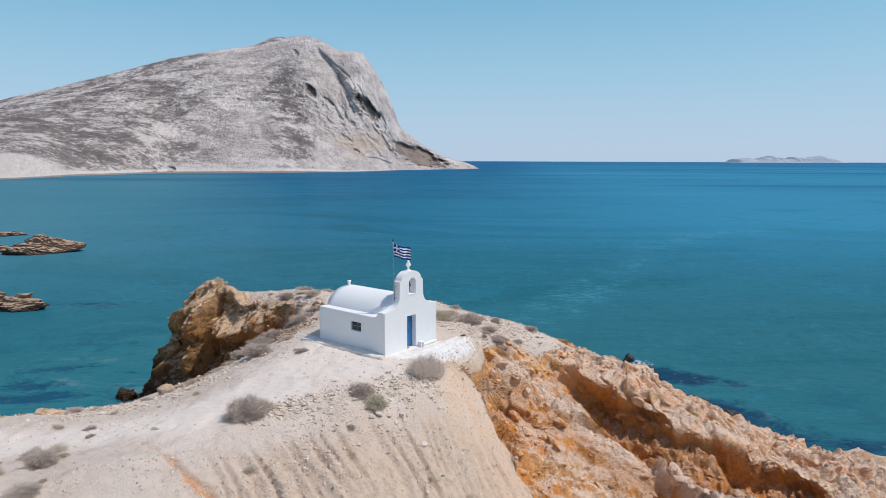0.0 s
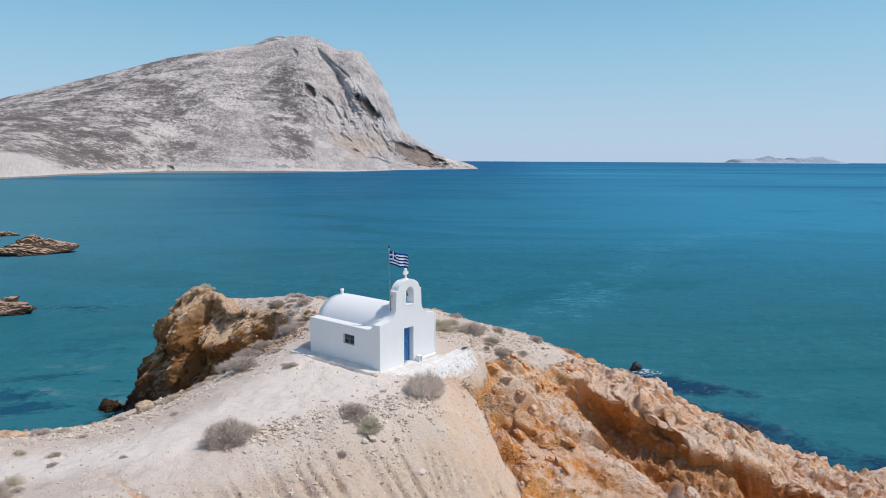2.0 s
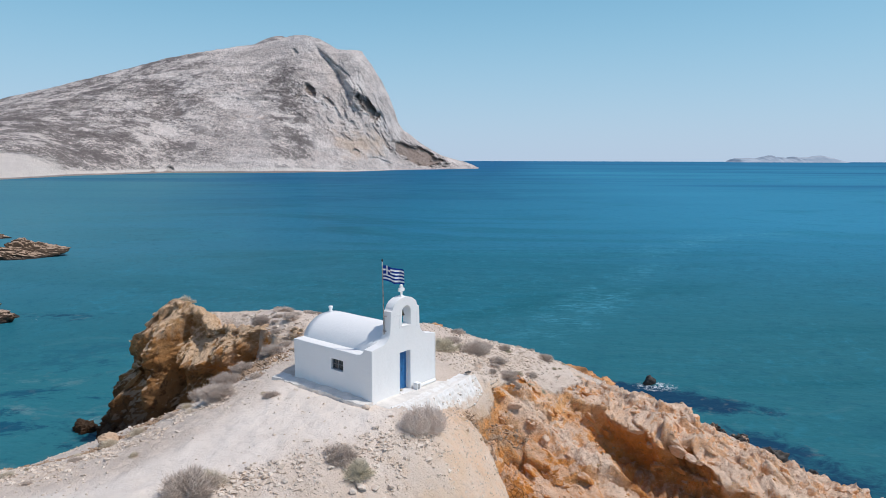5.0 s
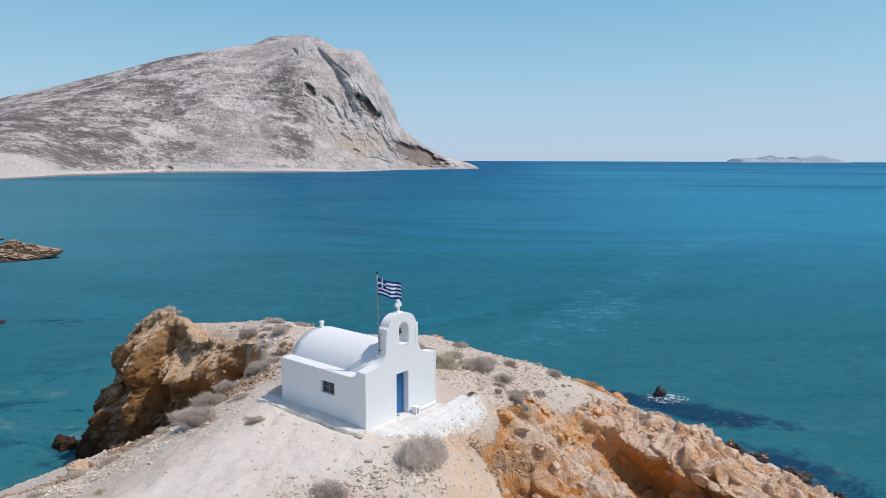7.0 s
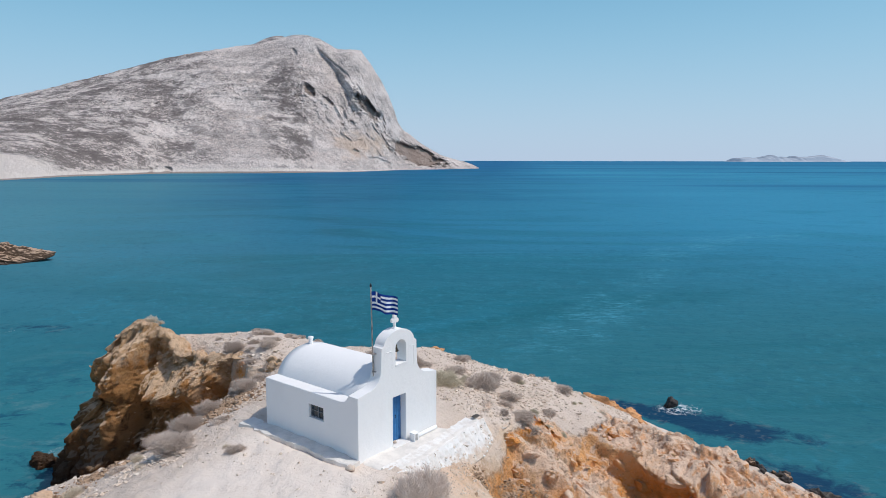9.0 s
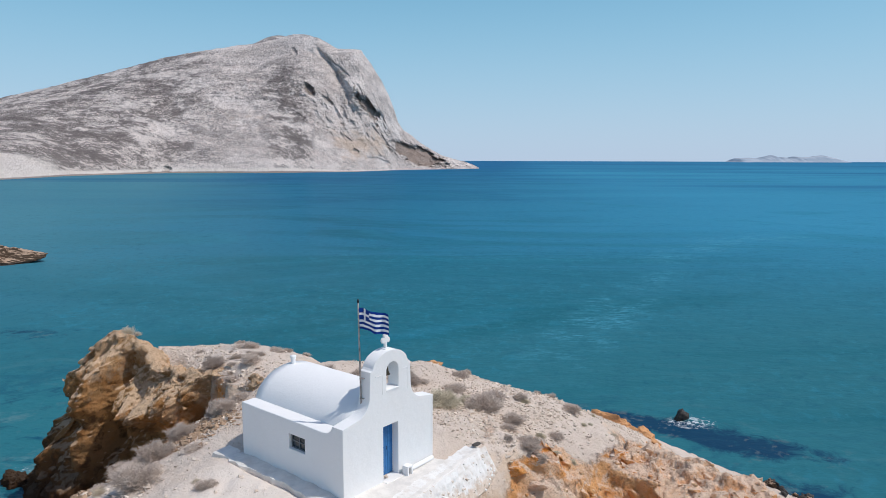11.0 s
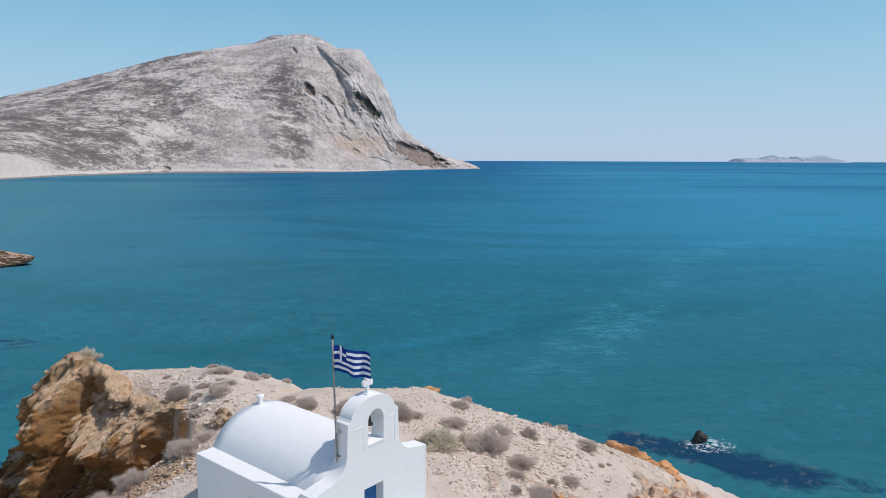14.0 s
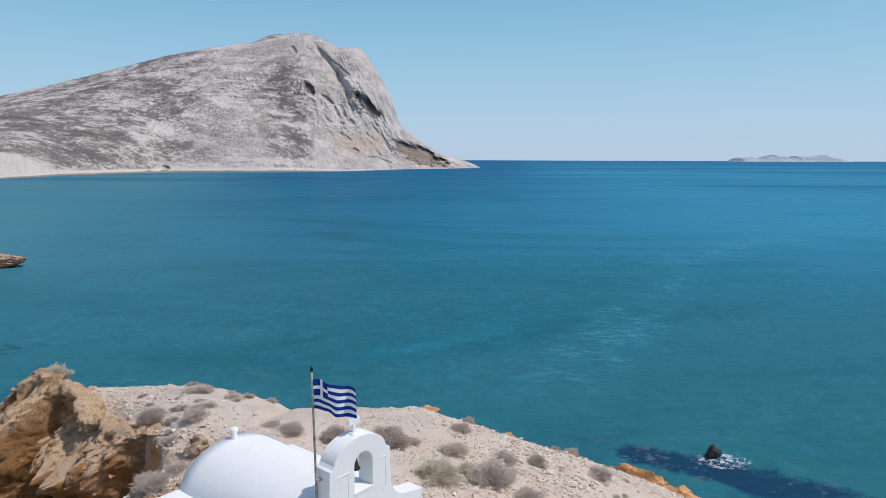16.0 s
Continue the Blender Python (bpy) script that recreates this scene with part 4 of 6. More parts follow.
tagged(sea, "calm turquoise to deep blue sea with light ripples", "sea", kind="structure")


# ---- far headland and island ----
SHORE = [(-300, -1000, 560), (-150, -700, 590), (0, -407, 614), (60, -408, 670), (130, -414, 759), (200, -395, 816), (300, -365, 918), (480, -229, 940), (630, -121, 1040),
         (720, -50, 1230), (800, 37, 1320), (850, 98, 1407)]
CREST = [(-300, -1108, 1250, 74), (0, -796, 1250, 114), (100, -691, 1250, 137), (200, -596, 1270, 165), (300, -497, 1290, 195), (360, -437, 1300, 208), (420, -378, 1320, 221), (450, -346, 1325, 225), (470, -324, 1328, 230), (482, -311, 1328, 233), (500, -291, 1326, 238), (520, -267, 1315, 241),
         (540, -243, 1300, 240), (565, -214, 1280, 230), (600, -176, 1270, 208), (640, -133, 1260, 206), (660, -113, 1270, 178), (676, -97, 1280, 152), (688, -86, 1290, 129), (697, -77, 1300, 103),
         (703, -70, 1303, 80), (715, -57, 1310, 62), (728, -43, 1320, 54), (745, -25, 1335, 38), (780, 15, 1360, 16), (820, 62, 1390, 3), (850, 100, 1412, -10)]


def headland_points(a, b):
    s, c = np.array(SHORE, float), np.array(CREST, float)
    ruler = np.arange(-360, 900, 2.0)
    bell_curve = np.exp(-(np.arange(-40, 41, 2.0) / 16) ** 2)
    bell_curve /= bell_curve.sum()

    def curve(t, k, width=1):
        row = np.interp(ruler, t[:, 0], t[:, k])
        if width:
            row = np.convolve(np.pad(row, 20, mode="edge"), bell_curve, mode="valid")
        return np.interp(a, ruler, row)
    x0, y0, x1, y1, z1 = curve(s, 1), curve(s, 2), curve(c, 1), curve(c, 2), curve(c, 3, 0)
    f = np.clip(b, 0.0, 1.0)
    cliff = smooth(480, 640, a)
    g = (1 - cliff) * (0.35 * f + 0.65 * f ** 0.85) + cliff * (0.25 * f + 0.75 * f ** 1.25)
    x, y, z = x0 + (x1 - x0) * f, y0 + (y1 - y0) * f, SEA + (z1 - SEA) * g
    over = np.maximum(0, b - 1.0)
    x, y, z = x + over * (x1 - x0) * 0.8, y + over * 500, z - over * over * (z1 - SEA) * 2.2
    mid = np.clip(4 * f * (1 - f), 0, 1) * smooth(860, 780, a)
    w = a - 130 * (1 - f)
    warp = 0.35 * fbm(x / 60, y / 60, z / 60, 3, 99)
    push = mid * (16 * fbm(x / 150, y / 150, z / 110, 4, 101) + 7 * fbm(x / 50, y / 60, z / 42, 4, 105) + 4.2 * ridged(x / 19, y / 24, z / 19, 3, 121) + 2.6 * ridged(x / 7.5, y / 11, z / 8, 3, 125)
                  + cliff * (6 * ridged(w / 40 + 2 * warp, f * 2.4, 0, 3, 107) + 6 * ridged(w / 17 + 2 * warp, f * 7, 0, 3, 109) + 4 * billow(x / 26, y / 30, z / 24, 4, 151)))
    # the great gully right of the top with the buttress beside it
    line = np.interp(z, (40, 76, 105, 134, 170, 194, 215), (640, 632, 621, 610, 590, 570, 556)) + 3 * vnoise(z / 14, 0.0, 0, 7) + 1.5 * vnoise(z / 5, 0.0, 0, 8)
    off = a - line + 5 * fbm(x / 22, y / 30, z / 16, 4, 145, 0.62)
    tall = smooth(75, 105, z) * smooth(216, 196, z)
    wall = np.where(off > 0, -5 + 14 * smooth(0, 15, off) * smooth(95, 50, off), -5 * smooth(-45, 0, off))
    branch = np.exp(-((off - 22 + 0.35 * np.maximum(0, z - 150)) / 3.0) ** 2) * smooth(145, 165, z)
    cleft = np.exp(-(off / 3.2) ** 2) * tall
    push = push + tall * (wall - 6 * branch) + cliff * smooth(8, 20, off) * smooth(60, 110, z) * mid * 4.5 * ridged(w / 6.5 + warp, f * 3.5, 0, 3, 143)
    rag = 1.5 * fbm(x / 14, y / 24, z / 11, 5, 131, 0.68)

    def hollow(ca, cz, long, short, lean_a, lean_z):
        """A ragged hollow about a point of the face, drawn out along a slanting axis."""
        n = math.hypot(lean_a, lean_z)
        p, q = ((a - ca) * lean_a + (z - cz) * lean_z) / n, ((a - ca) * lean_z - (z - cz) * lean_a) / n
        return smooth(1.45, 0.35, (p / long) ** 2 + (q / short) ** 2 + rag)
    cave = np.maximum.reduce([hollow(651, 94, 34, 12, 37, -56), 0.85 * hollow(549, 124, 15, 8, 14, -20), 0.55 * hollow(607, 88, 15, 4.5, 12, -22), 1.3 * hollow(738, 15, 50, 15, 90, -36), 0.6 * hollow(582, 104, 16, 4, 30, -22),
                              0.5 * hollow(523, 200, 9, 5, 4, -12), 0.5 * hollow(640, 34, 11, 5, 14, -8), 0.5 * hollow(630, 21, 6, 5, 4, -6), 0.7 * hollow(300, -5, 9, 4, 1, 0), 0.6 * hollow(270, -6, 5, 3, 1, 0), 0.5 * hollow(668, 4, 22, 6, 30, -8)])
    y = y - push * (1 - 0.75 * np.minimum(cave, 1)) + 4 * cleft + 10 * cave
    z = z + mid * 3.0 * fbm(x / 30, y / 30, z / 30, 4, 111) + (b >= 0.999) * 0.7 * vnoise(a / 9, 0.0, 0, 115)
    scrub = np.clip(0.60 - 0.40 * smooth(260, 440, a) - 0.25 * smooth(0.12, 0.0, f) + 0.64 * np.exp(-((a - 508 + 14 * vnoise(f * 4, 0.0, 0, 77)) / 36.0) ** 2) * smooth(0.82, 0.6, f) - 0.45 * smooth(540, 580, a) + 0.12 * smooth(0.3, 0.0, np.abs(f - 0.3)) * smooth(300, 100, a), 0, 1)
    warm = np.clip(1.0 * np.exp(-((a - 640) / 60.0) ** 2 - ((z - 34) / 34.0) ** 2) + 0.45 * np.exp(-((a - 560) / 28.0) ** 2 - ((z - 112) / 22.0) ** 2) + 0.42 * np.exp(-((a - 440) / 55.0) ** 2 - ((f - 0.3) / 0.15) ** 2), 0, 1)
    pale = np.clip(0.9 * smooth(0.035, 0.005, f) + 0.9 * smooth(190, 60, a) * smooth(0.28 - 0.0008 * np.clip(a, 0, 300), 0.10 - 0.0008 * np.clip(a, 0, 300), f), 0, 1)
    # painted shade in caves and cleft; the last term is wet rock at sea level
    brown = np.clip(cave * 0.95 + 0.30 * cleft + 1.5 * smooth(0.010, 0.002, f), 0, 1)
    return np.stack([x, y, z], -1), scrub, warm, pale, brown


ha, hb = np.meshgrid(np.concatenate([np.linspace(-300, 0, 60), np.linspace(0, 851, 860)[1:]]), np.concatenate([np.linspace(0, 1, 300), np.linspace(1, 1.6, 25)[1:]]))
hp, hscrub, hwarm, hpale, hbrown = headland_points(ha, hb)
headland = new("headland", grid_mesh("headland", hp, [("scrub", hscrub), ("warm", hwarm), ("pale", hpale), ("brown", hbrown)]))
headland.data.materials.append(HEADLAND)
tagged(headland, "steep bare limestone headland across the bay with scrub patches", "headland", kind="structure")

ia, ib = np.meshgrid(np.linspace(0, 1, 120), np.linspace(-1, 1, 24))
top = (24 + 8 * vnoise(ia * 30, 0.0, 0, 9) + 7 * vnoise(ia * 60, 0.0, 0, 10)) * smooth(0.0, 0.05, ia) * smooth(0.75, 0.5, ia) + 18 * np.exp(-((ia - 0.335) / 0.030) ** 2) + np.interp(ia, (0.5, 0.6, 0.72, 0.76, 0.80, 0.93, 1.0), (0, 12, 38, 44, 40, 14, 2)) * (1 + 0.05 * vnoise(ia * 40, 0.0, 0, 12))
island = new("island", grid_mesh("island", np.stack([1945 + 770 * ia, 4480 + 150 * ib, SEA - 4 + (top * smooth(1.0, 0.9, ia) * smooth(0, 0.02, ia) + 4) * (1 - np.abs(ib) ** 2.5)], -1)))
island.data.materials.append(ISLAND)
ka, kb = np.meshgrid(np.linspace(0, 1, 60), np.linspace(-1, 1, 12))
ridge = 254 + 51 * np.exp(-((ka - 0.62) / 0.30) ** 2) + 5 * vnoise(ka * 9, 0.0, 0, 19)
hill = new("far_hill", grid_mesh("far_hill", np.stack([-535 + 250 * ka, 1700 + 120 * kb, ridge - 60 * kb ** 2], -1), [(key, np.full_like(ka, v)) for key, v in (("scrub", 0.75), ("warm", 0.0), ("pale", 0.0), ("brown", 0.0))]))
hill.data.materials.append(HEADLAND)
tagged(hill, "grey hilltop behind the limestone headland", "hill", kind="structure")
tagged(island, "low hazy blue-grey island on the horizon", "island", kind="structure")


# ---- the ochre cliff beside the cove ----
CLIFF_TOP = [(-5.0, 9.7, 0.75), (-8.2, 11.0, 0.5), (-10.2, 12.2, 0.35), (-12.3, 14.2, -0.45), (-14.2, 16.3, 0.6), (-15.7, 17.0, 0.95), (-16.7, 17.9, 0.6), (-17.4, 19.5, 0.0), (-17.5, 22, -0.8), (-15.6, 24.4, -2)]
CLIFF_FOOT = [(-5.9, 9.1, -0.7), (-9.2, 9.7, -2.6), (-11.4, 10.6, -4.4), (-14.0, 11.6, -6.4), (-16.8, 12.8, -8.4), (-18.9, 13.8, -10.4), (-21.4, 15.8, -12), (-22.8, 18.8, -12), (-23.2, 23, -12), (-16, 27, -12)]


def cliff_points(a, h):
    t, f = np.array(CLIFF_TOP), np.array(CLIFF_FOOT)
    k = np.linspace(0, 1, len(t))
    top, foot = (np.stack([np.interp(a, k, q[:, i]) for i in range(3)], -1) for q in (t, f))
    # an upright face with an undercut foot; it leans back by the chapel and spreads at the seaward end
    rise = (0, 0.35, 0.60, 0.84, 0.93, 1.0)
    back_lean = np.interp(h, rise, (0.85, 0.62, 0.52, 0.58, 0.76, 1.0))
    upright = np.interp(h, rise, (0.05, 0.60, 0.68, 0.75, 0.84, 1.0))
    spread = np.interp(h, rise, (-0.2, 0.34, 0.58, 0.60, 0.76, 1.0))
    mid_way, left_end = smooth(0.36, 0.46, a), smooth(0.60, 0.74, a)
    lean = (back_lean * (1 - mid_way) + upright * mid_way) * (1 - left_end) + spread * left_end
    p = np.empty(top.shape)
    for i in (0, 1):
        p[..., i] = foot[..., i] + (top[..., i] - foot[..., i]) * lean
    p[..., 2] = foot[..., 2] + (top[..., 2] - foot[..., 2]) * h
    out = np.stack([np.gradient(foot[..., 1], axis=1), -np.gradient(foot[..., 0], axis=1)], -1)
    out /= np.linalg.norm(out, axis=-1, keepdims=True) + 1e-9
    x, y, z = p[..., 0], p[..., 1], p[..., 2]
    edge = smooth(0, 0.07, h) * smooth(0, 0.05, a)
    rib = a * 8.5 + 0.35 * fbm(x * 0.25, y * 0.25, z * 0.25, 3, 221) + 0.25 * h
    rib = rib - np.floor(rib)
    # each buttress turns a short flank to the light and a long one away from it
    bend = a + 0.03 * fbm(x * 0.4, y * 0.4, z * 0.4, 3, 223) - 0.05 * (1 - h)
    flank = sum(size * smooth(at - 0.05, at, bend) * smooth(at + reach, at, bend) for at, reach, size in ((0.17, 0.22, 1.0), (0.50, 0.30, 1.7), (0.80, 0.20, 0.6)))
    push = -0.65 + flank * smooth(1.0, 0.80, h) * smooth(-0.1, 0.3, h) + 0.35 * (smooth(0.0, 0.72, rib) * smooth(1.0, 0.80, rib) - 0.5) * smooth(1.0, 0.75, h) + 1.1 * fbm(x * 0.30, y * 0.30, z * 0.20, 3, 201) + 0.85 * billow(x * 0.42 + 0.4, y * 0.42, z * 0.17, 3, 203) + 0.70 * billow(x * 0.8, y * 0.8, z * 0.36, 4, 207) + 0.16 * billow(x * 2.2, y * 2.2, z * 1.0, 3, 208) + 0.30 * fbm(x * 1.1, y * 1.1, z * 0.6, 5, 205, 0.65) + 0.14 * fbm(x * 2.6, y * 2.6, z * 1.2, 4, 206, 0.65) + 0.16 * blocks(x * 0.6, y * 0.6, z * 0.35, 233) + 0.16 * blocks(x * 1.5, y * 1.5, z * 0.8, 231) + 0.09 * blocks(x * 3.3, y * 3.3, z * 2.2, 235) + 0.04 * ridged(x * 3.2, y * 3.2, z * 2.4, 3, 209)
    push = push - 0.6 * smooth(0.66, 0.40, h) * np.exp(-((a - 0.40) / 0.13) ** 2) - 0.6 * np.exp(-((h - 0.6) / 0.25) ** 2) * smooth(0.5, 0.65, a) + 0.9 * np.exp(-((h - 0.66) / 0.10) ** 2 - ((a - 0.38) / 0.16) ** 2) - 0.7 * np.exp(-((h - 0.55) / 0.10) ** 2 - ((a - 0.60) / 0.07) ** 2) - 0.15
    push = push + 0.7 * np.exp(-((h - 0.62) / 0.14) ** 2 - ((a - 0.31) / 0.09) ** 2)
    push = push * edge * (1 - 0.6 * smooth(0.9, 1.0, h)) - 0.1
    p[..., 0] -= out[..., 0] * push
    p[..., 1] -= out[..., 1] * push
    p[..., 0] -= smooth(0.45, 0.70, a) * smooth(1.0, 0.75, h) * (0.7 + 1.15 * np.exp(-((h - 0.42) / 0.20) ** 2) - 0.35 * smooth(0.2, 0.0, h))
    p[..., 2] += 0.30 * fbm(x * 0.8, y * 0.8, z * 0.8, 4, 215) * edge
    return p


ca, ch = np.meshgrid(np.linspace(0, 1, 330), np.concatenate([np.linspace(0, 1, 150)]))
cp = cliff_points(ca, ch)
# a lip that runs back over the top and into the ground
lip = cp[-1:].copy()
inward = np.array([(-9.0, 19.5)])
lips = []
for i in np.linspace(0.35, 6.0, 18):
    q = lip.copy()
    way = inward - lip[..., :2]
    way /= np.linalg.norm(way, axis=-1, keepdims=True)
    q[..., :2] += way * 0.25 * i + 0.10 * fbm(lip[..., 0] * 2, lip[..., 1] * 2, i * 0.5, 3, 5)[..., None]
    q[..., 2] += 0.06 * math.sin(i * 0.6) - 0.022 * i * i + 0.34 * fbm(q[..., 0] * 1.8, q[..., 1] * 1.8, i * 0.2, 5, 241, 0.62) + 0.14 * blocks(q[..., 0] * 1.6, q[..., 1] * 1.6, i * 0.2 + 0 * q[..., 0], 243)
    lips.append(q)
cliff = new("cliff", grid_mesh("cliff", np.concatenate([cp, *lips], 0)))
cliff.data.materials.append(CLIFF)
tagged(cliff, "rugged ochre sandstone cliff dropping to the cove", "cliff", kind="structure")


# ---- the chapel ----
chapel = tagged(new("chapel"), "small whitewashed chapel with a barrel vault and bell gable", "chapel")
chapel.matrix_world = pose(0, 0, 0, 0, 0, math.degrees(TURN))
W, D = 4.53, 5.53


def arc(cx, cz, rx, rz, a0, a1, n):
    return [(cx + rx * math.cos(radians(a0 + (a1 - a0) * i / n)), cz + rz * math.sin(radians(a0 + (a1 - a0) * i / n))) for i in range(n + 1)]


DOOR_L, DOOR_R, DOOR_T = 1.87, 2.63, 1.87
outline = [(0, -0.6), (DOOR_L, -0.6), (DOOR_L, DOOR_T), (DOOR_R, DOOR_T), (DOOR_R, -0.6), (W, -0.6), (W, 2.33), (4.0, 2.42)]
outline += arc(4.0, 3.12, 0.70, 0.68, 270, 182, 16)                 # curved shoulder
outline += [(3.27, 3.93), (3.17, 3.97)] + arc(2.27, 3.97, 0.86, 0.55, 8, 172, 32) + [(1.37, 3.98), (1.28, 3.95)]
outline += arc(0.54, 3.12, 0.70, 0.68, -2, -90, 16) + [(0.0, 2.35)]
arch = [(2.05, 3.14), (2.05, 3.80)] + arc(2.355, 3.80, 0.305, 0.30, 180, 0, 12)[1:-1] + [(2.66, 3.80), (2.66, 3.14)]
soften(part("facade", slab(outline, [arch], 0.5), LIME, chapel), 0.035)
# side and back walls with their flat parapets
wins = [(1.93, 0.99), (1.93, 1.52), (2.78, 1.52), (2.78, 0.99)]
side_outline = [(0.45, -0.6), (D, -0.6), (D, 2.03), (1.0, 2.03), (0.78, 2.06), (0.64, 2.14), (0.56, 2.26), (0.45, 2.34)]
left = slab(side_outline, [wins], 0.6)
bmesh.ops.transform(left, matrix=Matrix(((0, 1, 0, 0.003), (1, 0, 0, 0), (0, 0, 1, 0), (0, 0, 0, 1))), verts=left.verts[:])
soften(part("side_wall", left, LIME, chapel), 0.03)
right = slab(side_outline, [], 0.6)
bmesh.ops.transform(right, matrix=Matrix(((0, -1, 0, W - 0.003), (1, 0, 0, 0), (0, 0, 1, 0), (0, 0, 0, 1))), verts=right.verts[:])
soften(part("side_wall", right, LIME, chapel), 0.03)
end = slab([(0.6, -0.6), (W - 0.6, -0.6), (W - 0.6, 1.9)] + arc(W / 2, 1.82, 1.60, 1.14, 0, 180, 24)[1:-1] + [(0.6, 1.9)], [], 0.45)
bmesh.ops.translate(end, vec=(0, D - 0.48, 0), verts=end.verts[:])
soften(part("back_wall", end, LIME, chapel), 0.03)
# the vault, a thick shell
bm = bmesh.new()
rows = []
for j in range(13):
    y = 0.48 + (D - 0.5) * j / 12 - 0.02
    ring = []
    for i in range(37):
        a = math.pi * i / 36
        r = 1 + 0.006 * float(vnoise(i * 0.35, j * 0.6, 0, 3))
        ring.append(bm.verts.new((W / 2 - 1.69 * r * math.cos(a), y, 1.80 + 1.23 * r * math.sin(a))))
    rows.append(ring)
for r, s in zip(rows, rows[1:]):
    for i in range(36):
        bm.faces.new((r[i], r[i + 1], s[i + 1], s[i]))
vault = part("vault", bm, LIME, chapel, "smooth whitewashed barrel vault", flat=False)
th = vault.modifiers.new("thickness", "SOLIDIFY")
th.thickness, th.offset = 0.15, -1
for a, b in ((0.58, 0.75), (W - 0.75, W - 0.58)):
    part("roof_gutter", box((a, 0.48, 1.6), (b, D - 0.03, 1.93)), LIME, chapel)
# finial at the back of the vault
bm = tube([(W / 2, D - 0.25, 2.9), (W / 2, D - 0.25, 3.1), (W / 2, D - 0.25, 3.15), (W / 2, D - 0.25, 3.3), (W / 2, D - 0.25, 3.34)], [0.10, 0.10, 0.075, 0.13, 0.11], 14)
part("finial", bm, LIME, chapel, "", flat=False)
# stone cross on the gable
CX, CY = 2.27, 0.25
bm = box((CX - 0.12, CY - 0.12, 4.44), (CX + 0.12, CY + 0.12, 4.56))
soften(part("cross_pedestal", bm, LIME, chapel), 0.04)
cross = slab([(-0.045, 0), (0.045, 0), (0.045, 0.22), (0.13, 0.19), (0.19, 0.24), (0.19, 0.34), (0.13, 0.39), (0.06, 0.36), (0.10, 0.46), (0.05, 0.54), (-0.05, 0.54), (-0.10, 0.46), (-0.06, 0.36),
              (-0.13, 0.39), (-0.19, 0.34), (-0.19, 0.24), (-0.13, 0.19), (-0.045, 0.22)], [], 0.09)
bmesh.ops.translate(cross, vec=(CX, CY - 0.045, 4.55), verts=cross.verts[:])
soften(part("cross", cross, LIME, chapel, "white trefoil stone cross"), 0.012)
# raised plaster lines beside the bell arch, and the moulding down the corner
for lo, hi in (((1.52, -0.012, 3.72), (1.86, 0.004, 3.745)), ((1.84, -0.012, 3.05), (1.865, 0.004, 3.72)), ((2.88, -0.012, 3.72), (3.10, 0.004, 3.745)), ((3.10, -0.012, 2.95), (3.125, 0.004, 3.745)),
               ((2.02, -0.02, 3.09), (2.69, 0.004, 3.14)), ((W - 0.10, -0.012, 0.4), (W - 0.075, 0.004, 2.25))):
    part("plaster_moulding", box(lo, hi), LIME, chapel)
# bell
bell = bmesh.new()
tube([(2.30, 0.27, 3.93), (2.30, 0.27, 3.90), (2.30, 0.27, 3.80), (2.30, 0.27, 3.68), (2.30, 0.27, 3.62), (2.30, 0.27, 3.60)], [0.02, 0.07, 0.085, 0.11, 0.15, 0.15], 16, bell)
part("bell", bell, make_plain("bronze_bell", (0.09, 0.07, 0.045), 0.45, 0.5, 0.3, 8.0, 0.8), chapel, "small dark bronze bell", flat=False)
# door: two boarded leaves in a deep reveal
door = tagged(part("door", box((DOOR_L - 0.004, 0.30, -0.08), (DOOR_R + 0.004, 0.34, DOOR_T + 0.004)), BLUE, chapel, "closed blue painted wooden door"))
for k in range(6):
    x = DOOR_L + 0.03 + k * 0.118
    part("board", box((x, 0.282, -0.06), (x + 0.108, 0.302, DOOR_T - 0.03)), BLUE, door)
part("handle", tube([(2.29, 0.275, 0.85), (2.29, 0.255, 0.87), (2.29, 0.255, 0.97), (2.29, 0.275, 0.99)], 0.011, 6), IRON, door, "dark iron handle")
part("door_back", box((DOOR_L - 0.05, 0.36, -0.3), (DOOR_R + 0.05, 0.48, DOOR_T + 0.05)), LIME, chapel)
soften(part("threshold", box((DOOR_L - 0.06, -0.22, -0.5), (DOOR_R + 0.08, 0.30, -0.085)), WORN, chapel, "worn whitewashed doorstep"), 0.025)
# window with bars
win = part("window", box((0.16, 1.93, 0.99), (0.18, 2.78, 1.52)), GLASSY, chapel, "small dark window with a grey cross frame")
for lo, hi in (((0.12, 1.93, 0.99), (0.17, 1.97, 1.52)), ((0.12, 2.74, 0.99), (0.17, 2.78, 1.52)), ((0.12, 1.97, 0.99), (0.17, 2.74, 1.03)), ((0.12, 1.97, 1.48), (0.17, 2.74, 1.52)),
               ((0.122, 2.335, 1.03), (0.168, 2.375, 1.48)), ((0.125, 1.97, 1.24), (0.165, 2.335, 1.27)), ((0.125, 2.375, 1.24), (0.165, 2.74, 1.27))):
    part("window_frame", box(lo, hi), WOODGREY, win)
part("window_back", box((0.20, 1.85, 0.9), (0.5, 2.85, 1.6)), IRON, chapel)

# low ledge along the shaded wall
def site_thing(name, label, category):
    ob = tagged(new(name), label, category)
    ob.matrix_world = pose(0, 0, 0, 0, 0, math.degrees(TURN))
    return ob


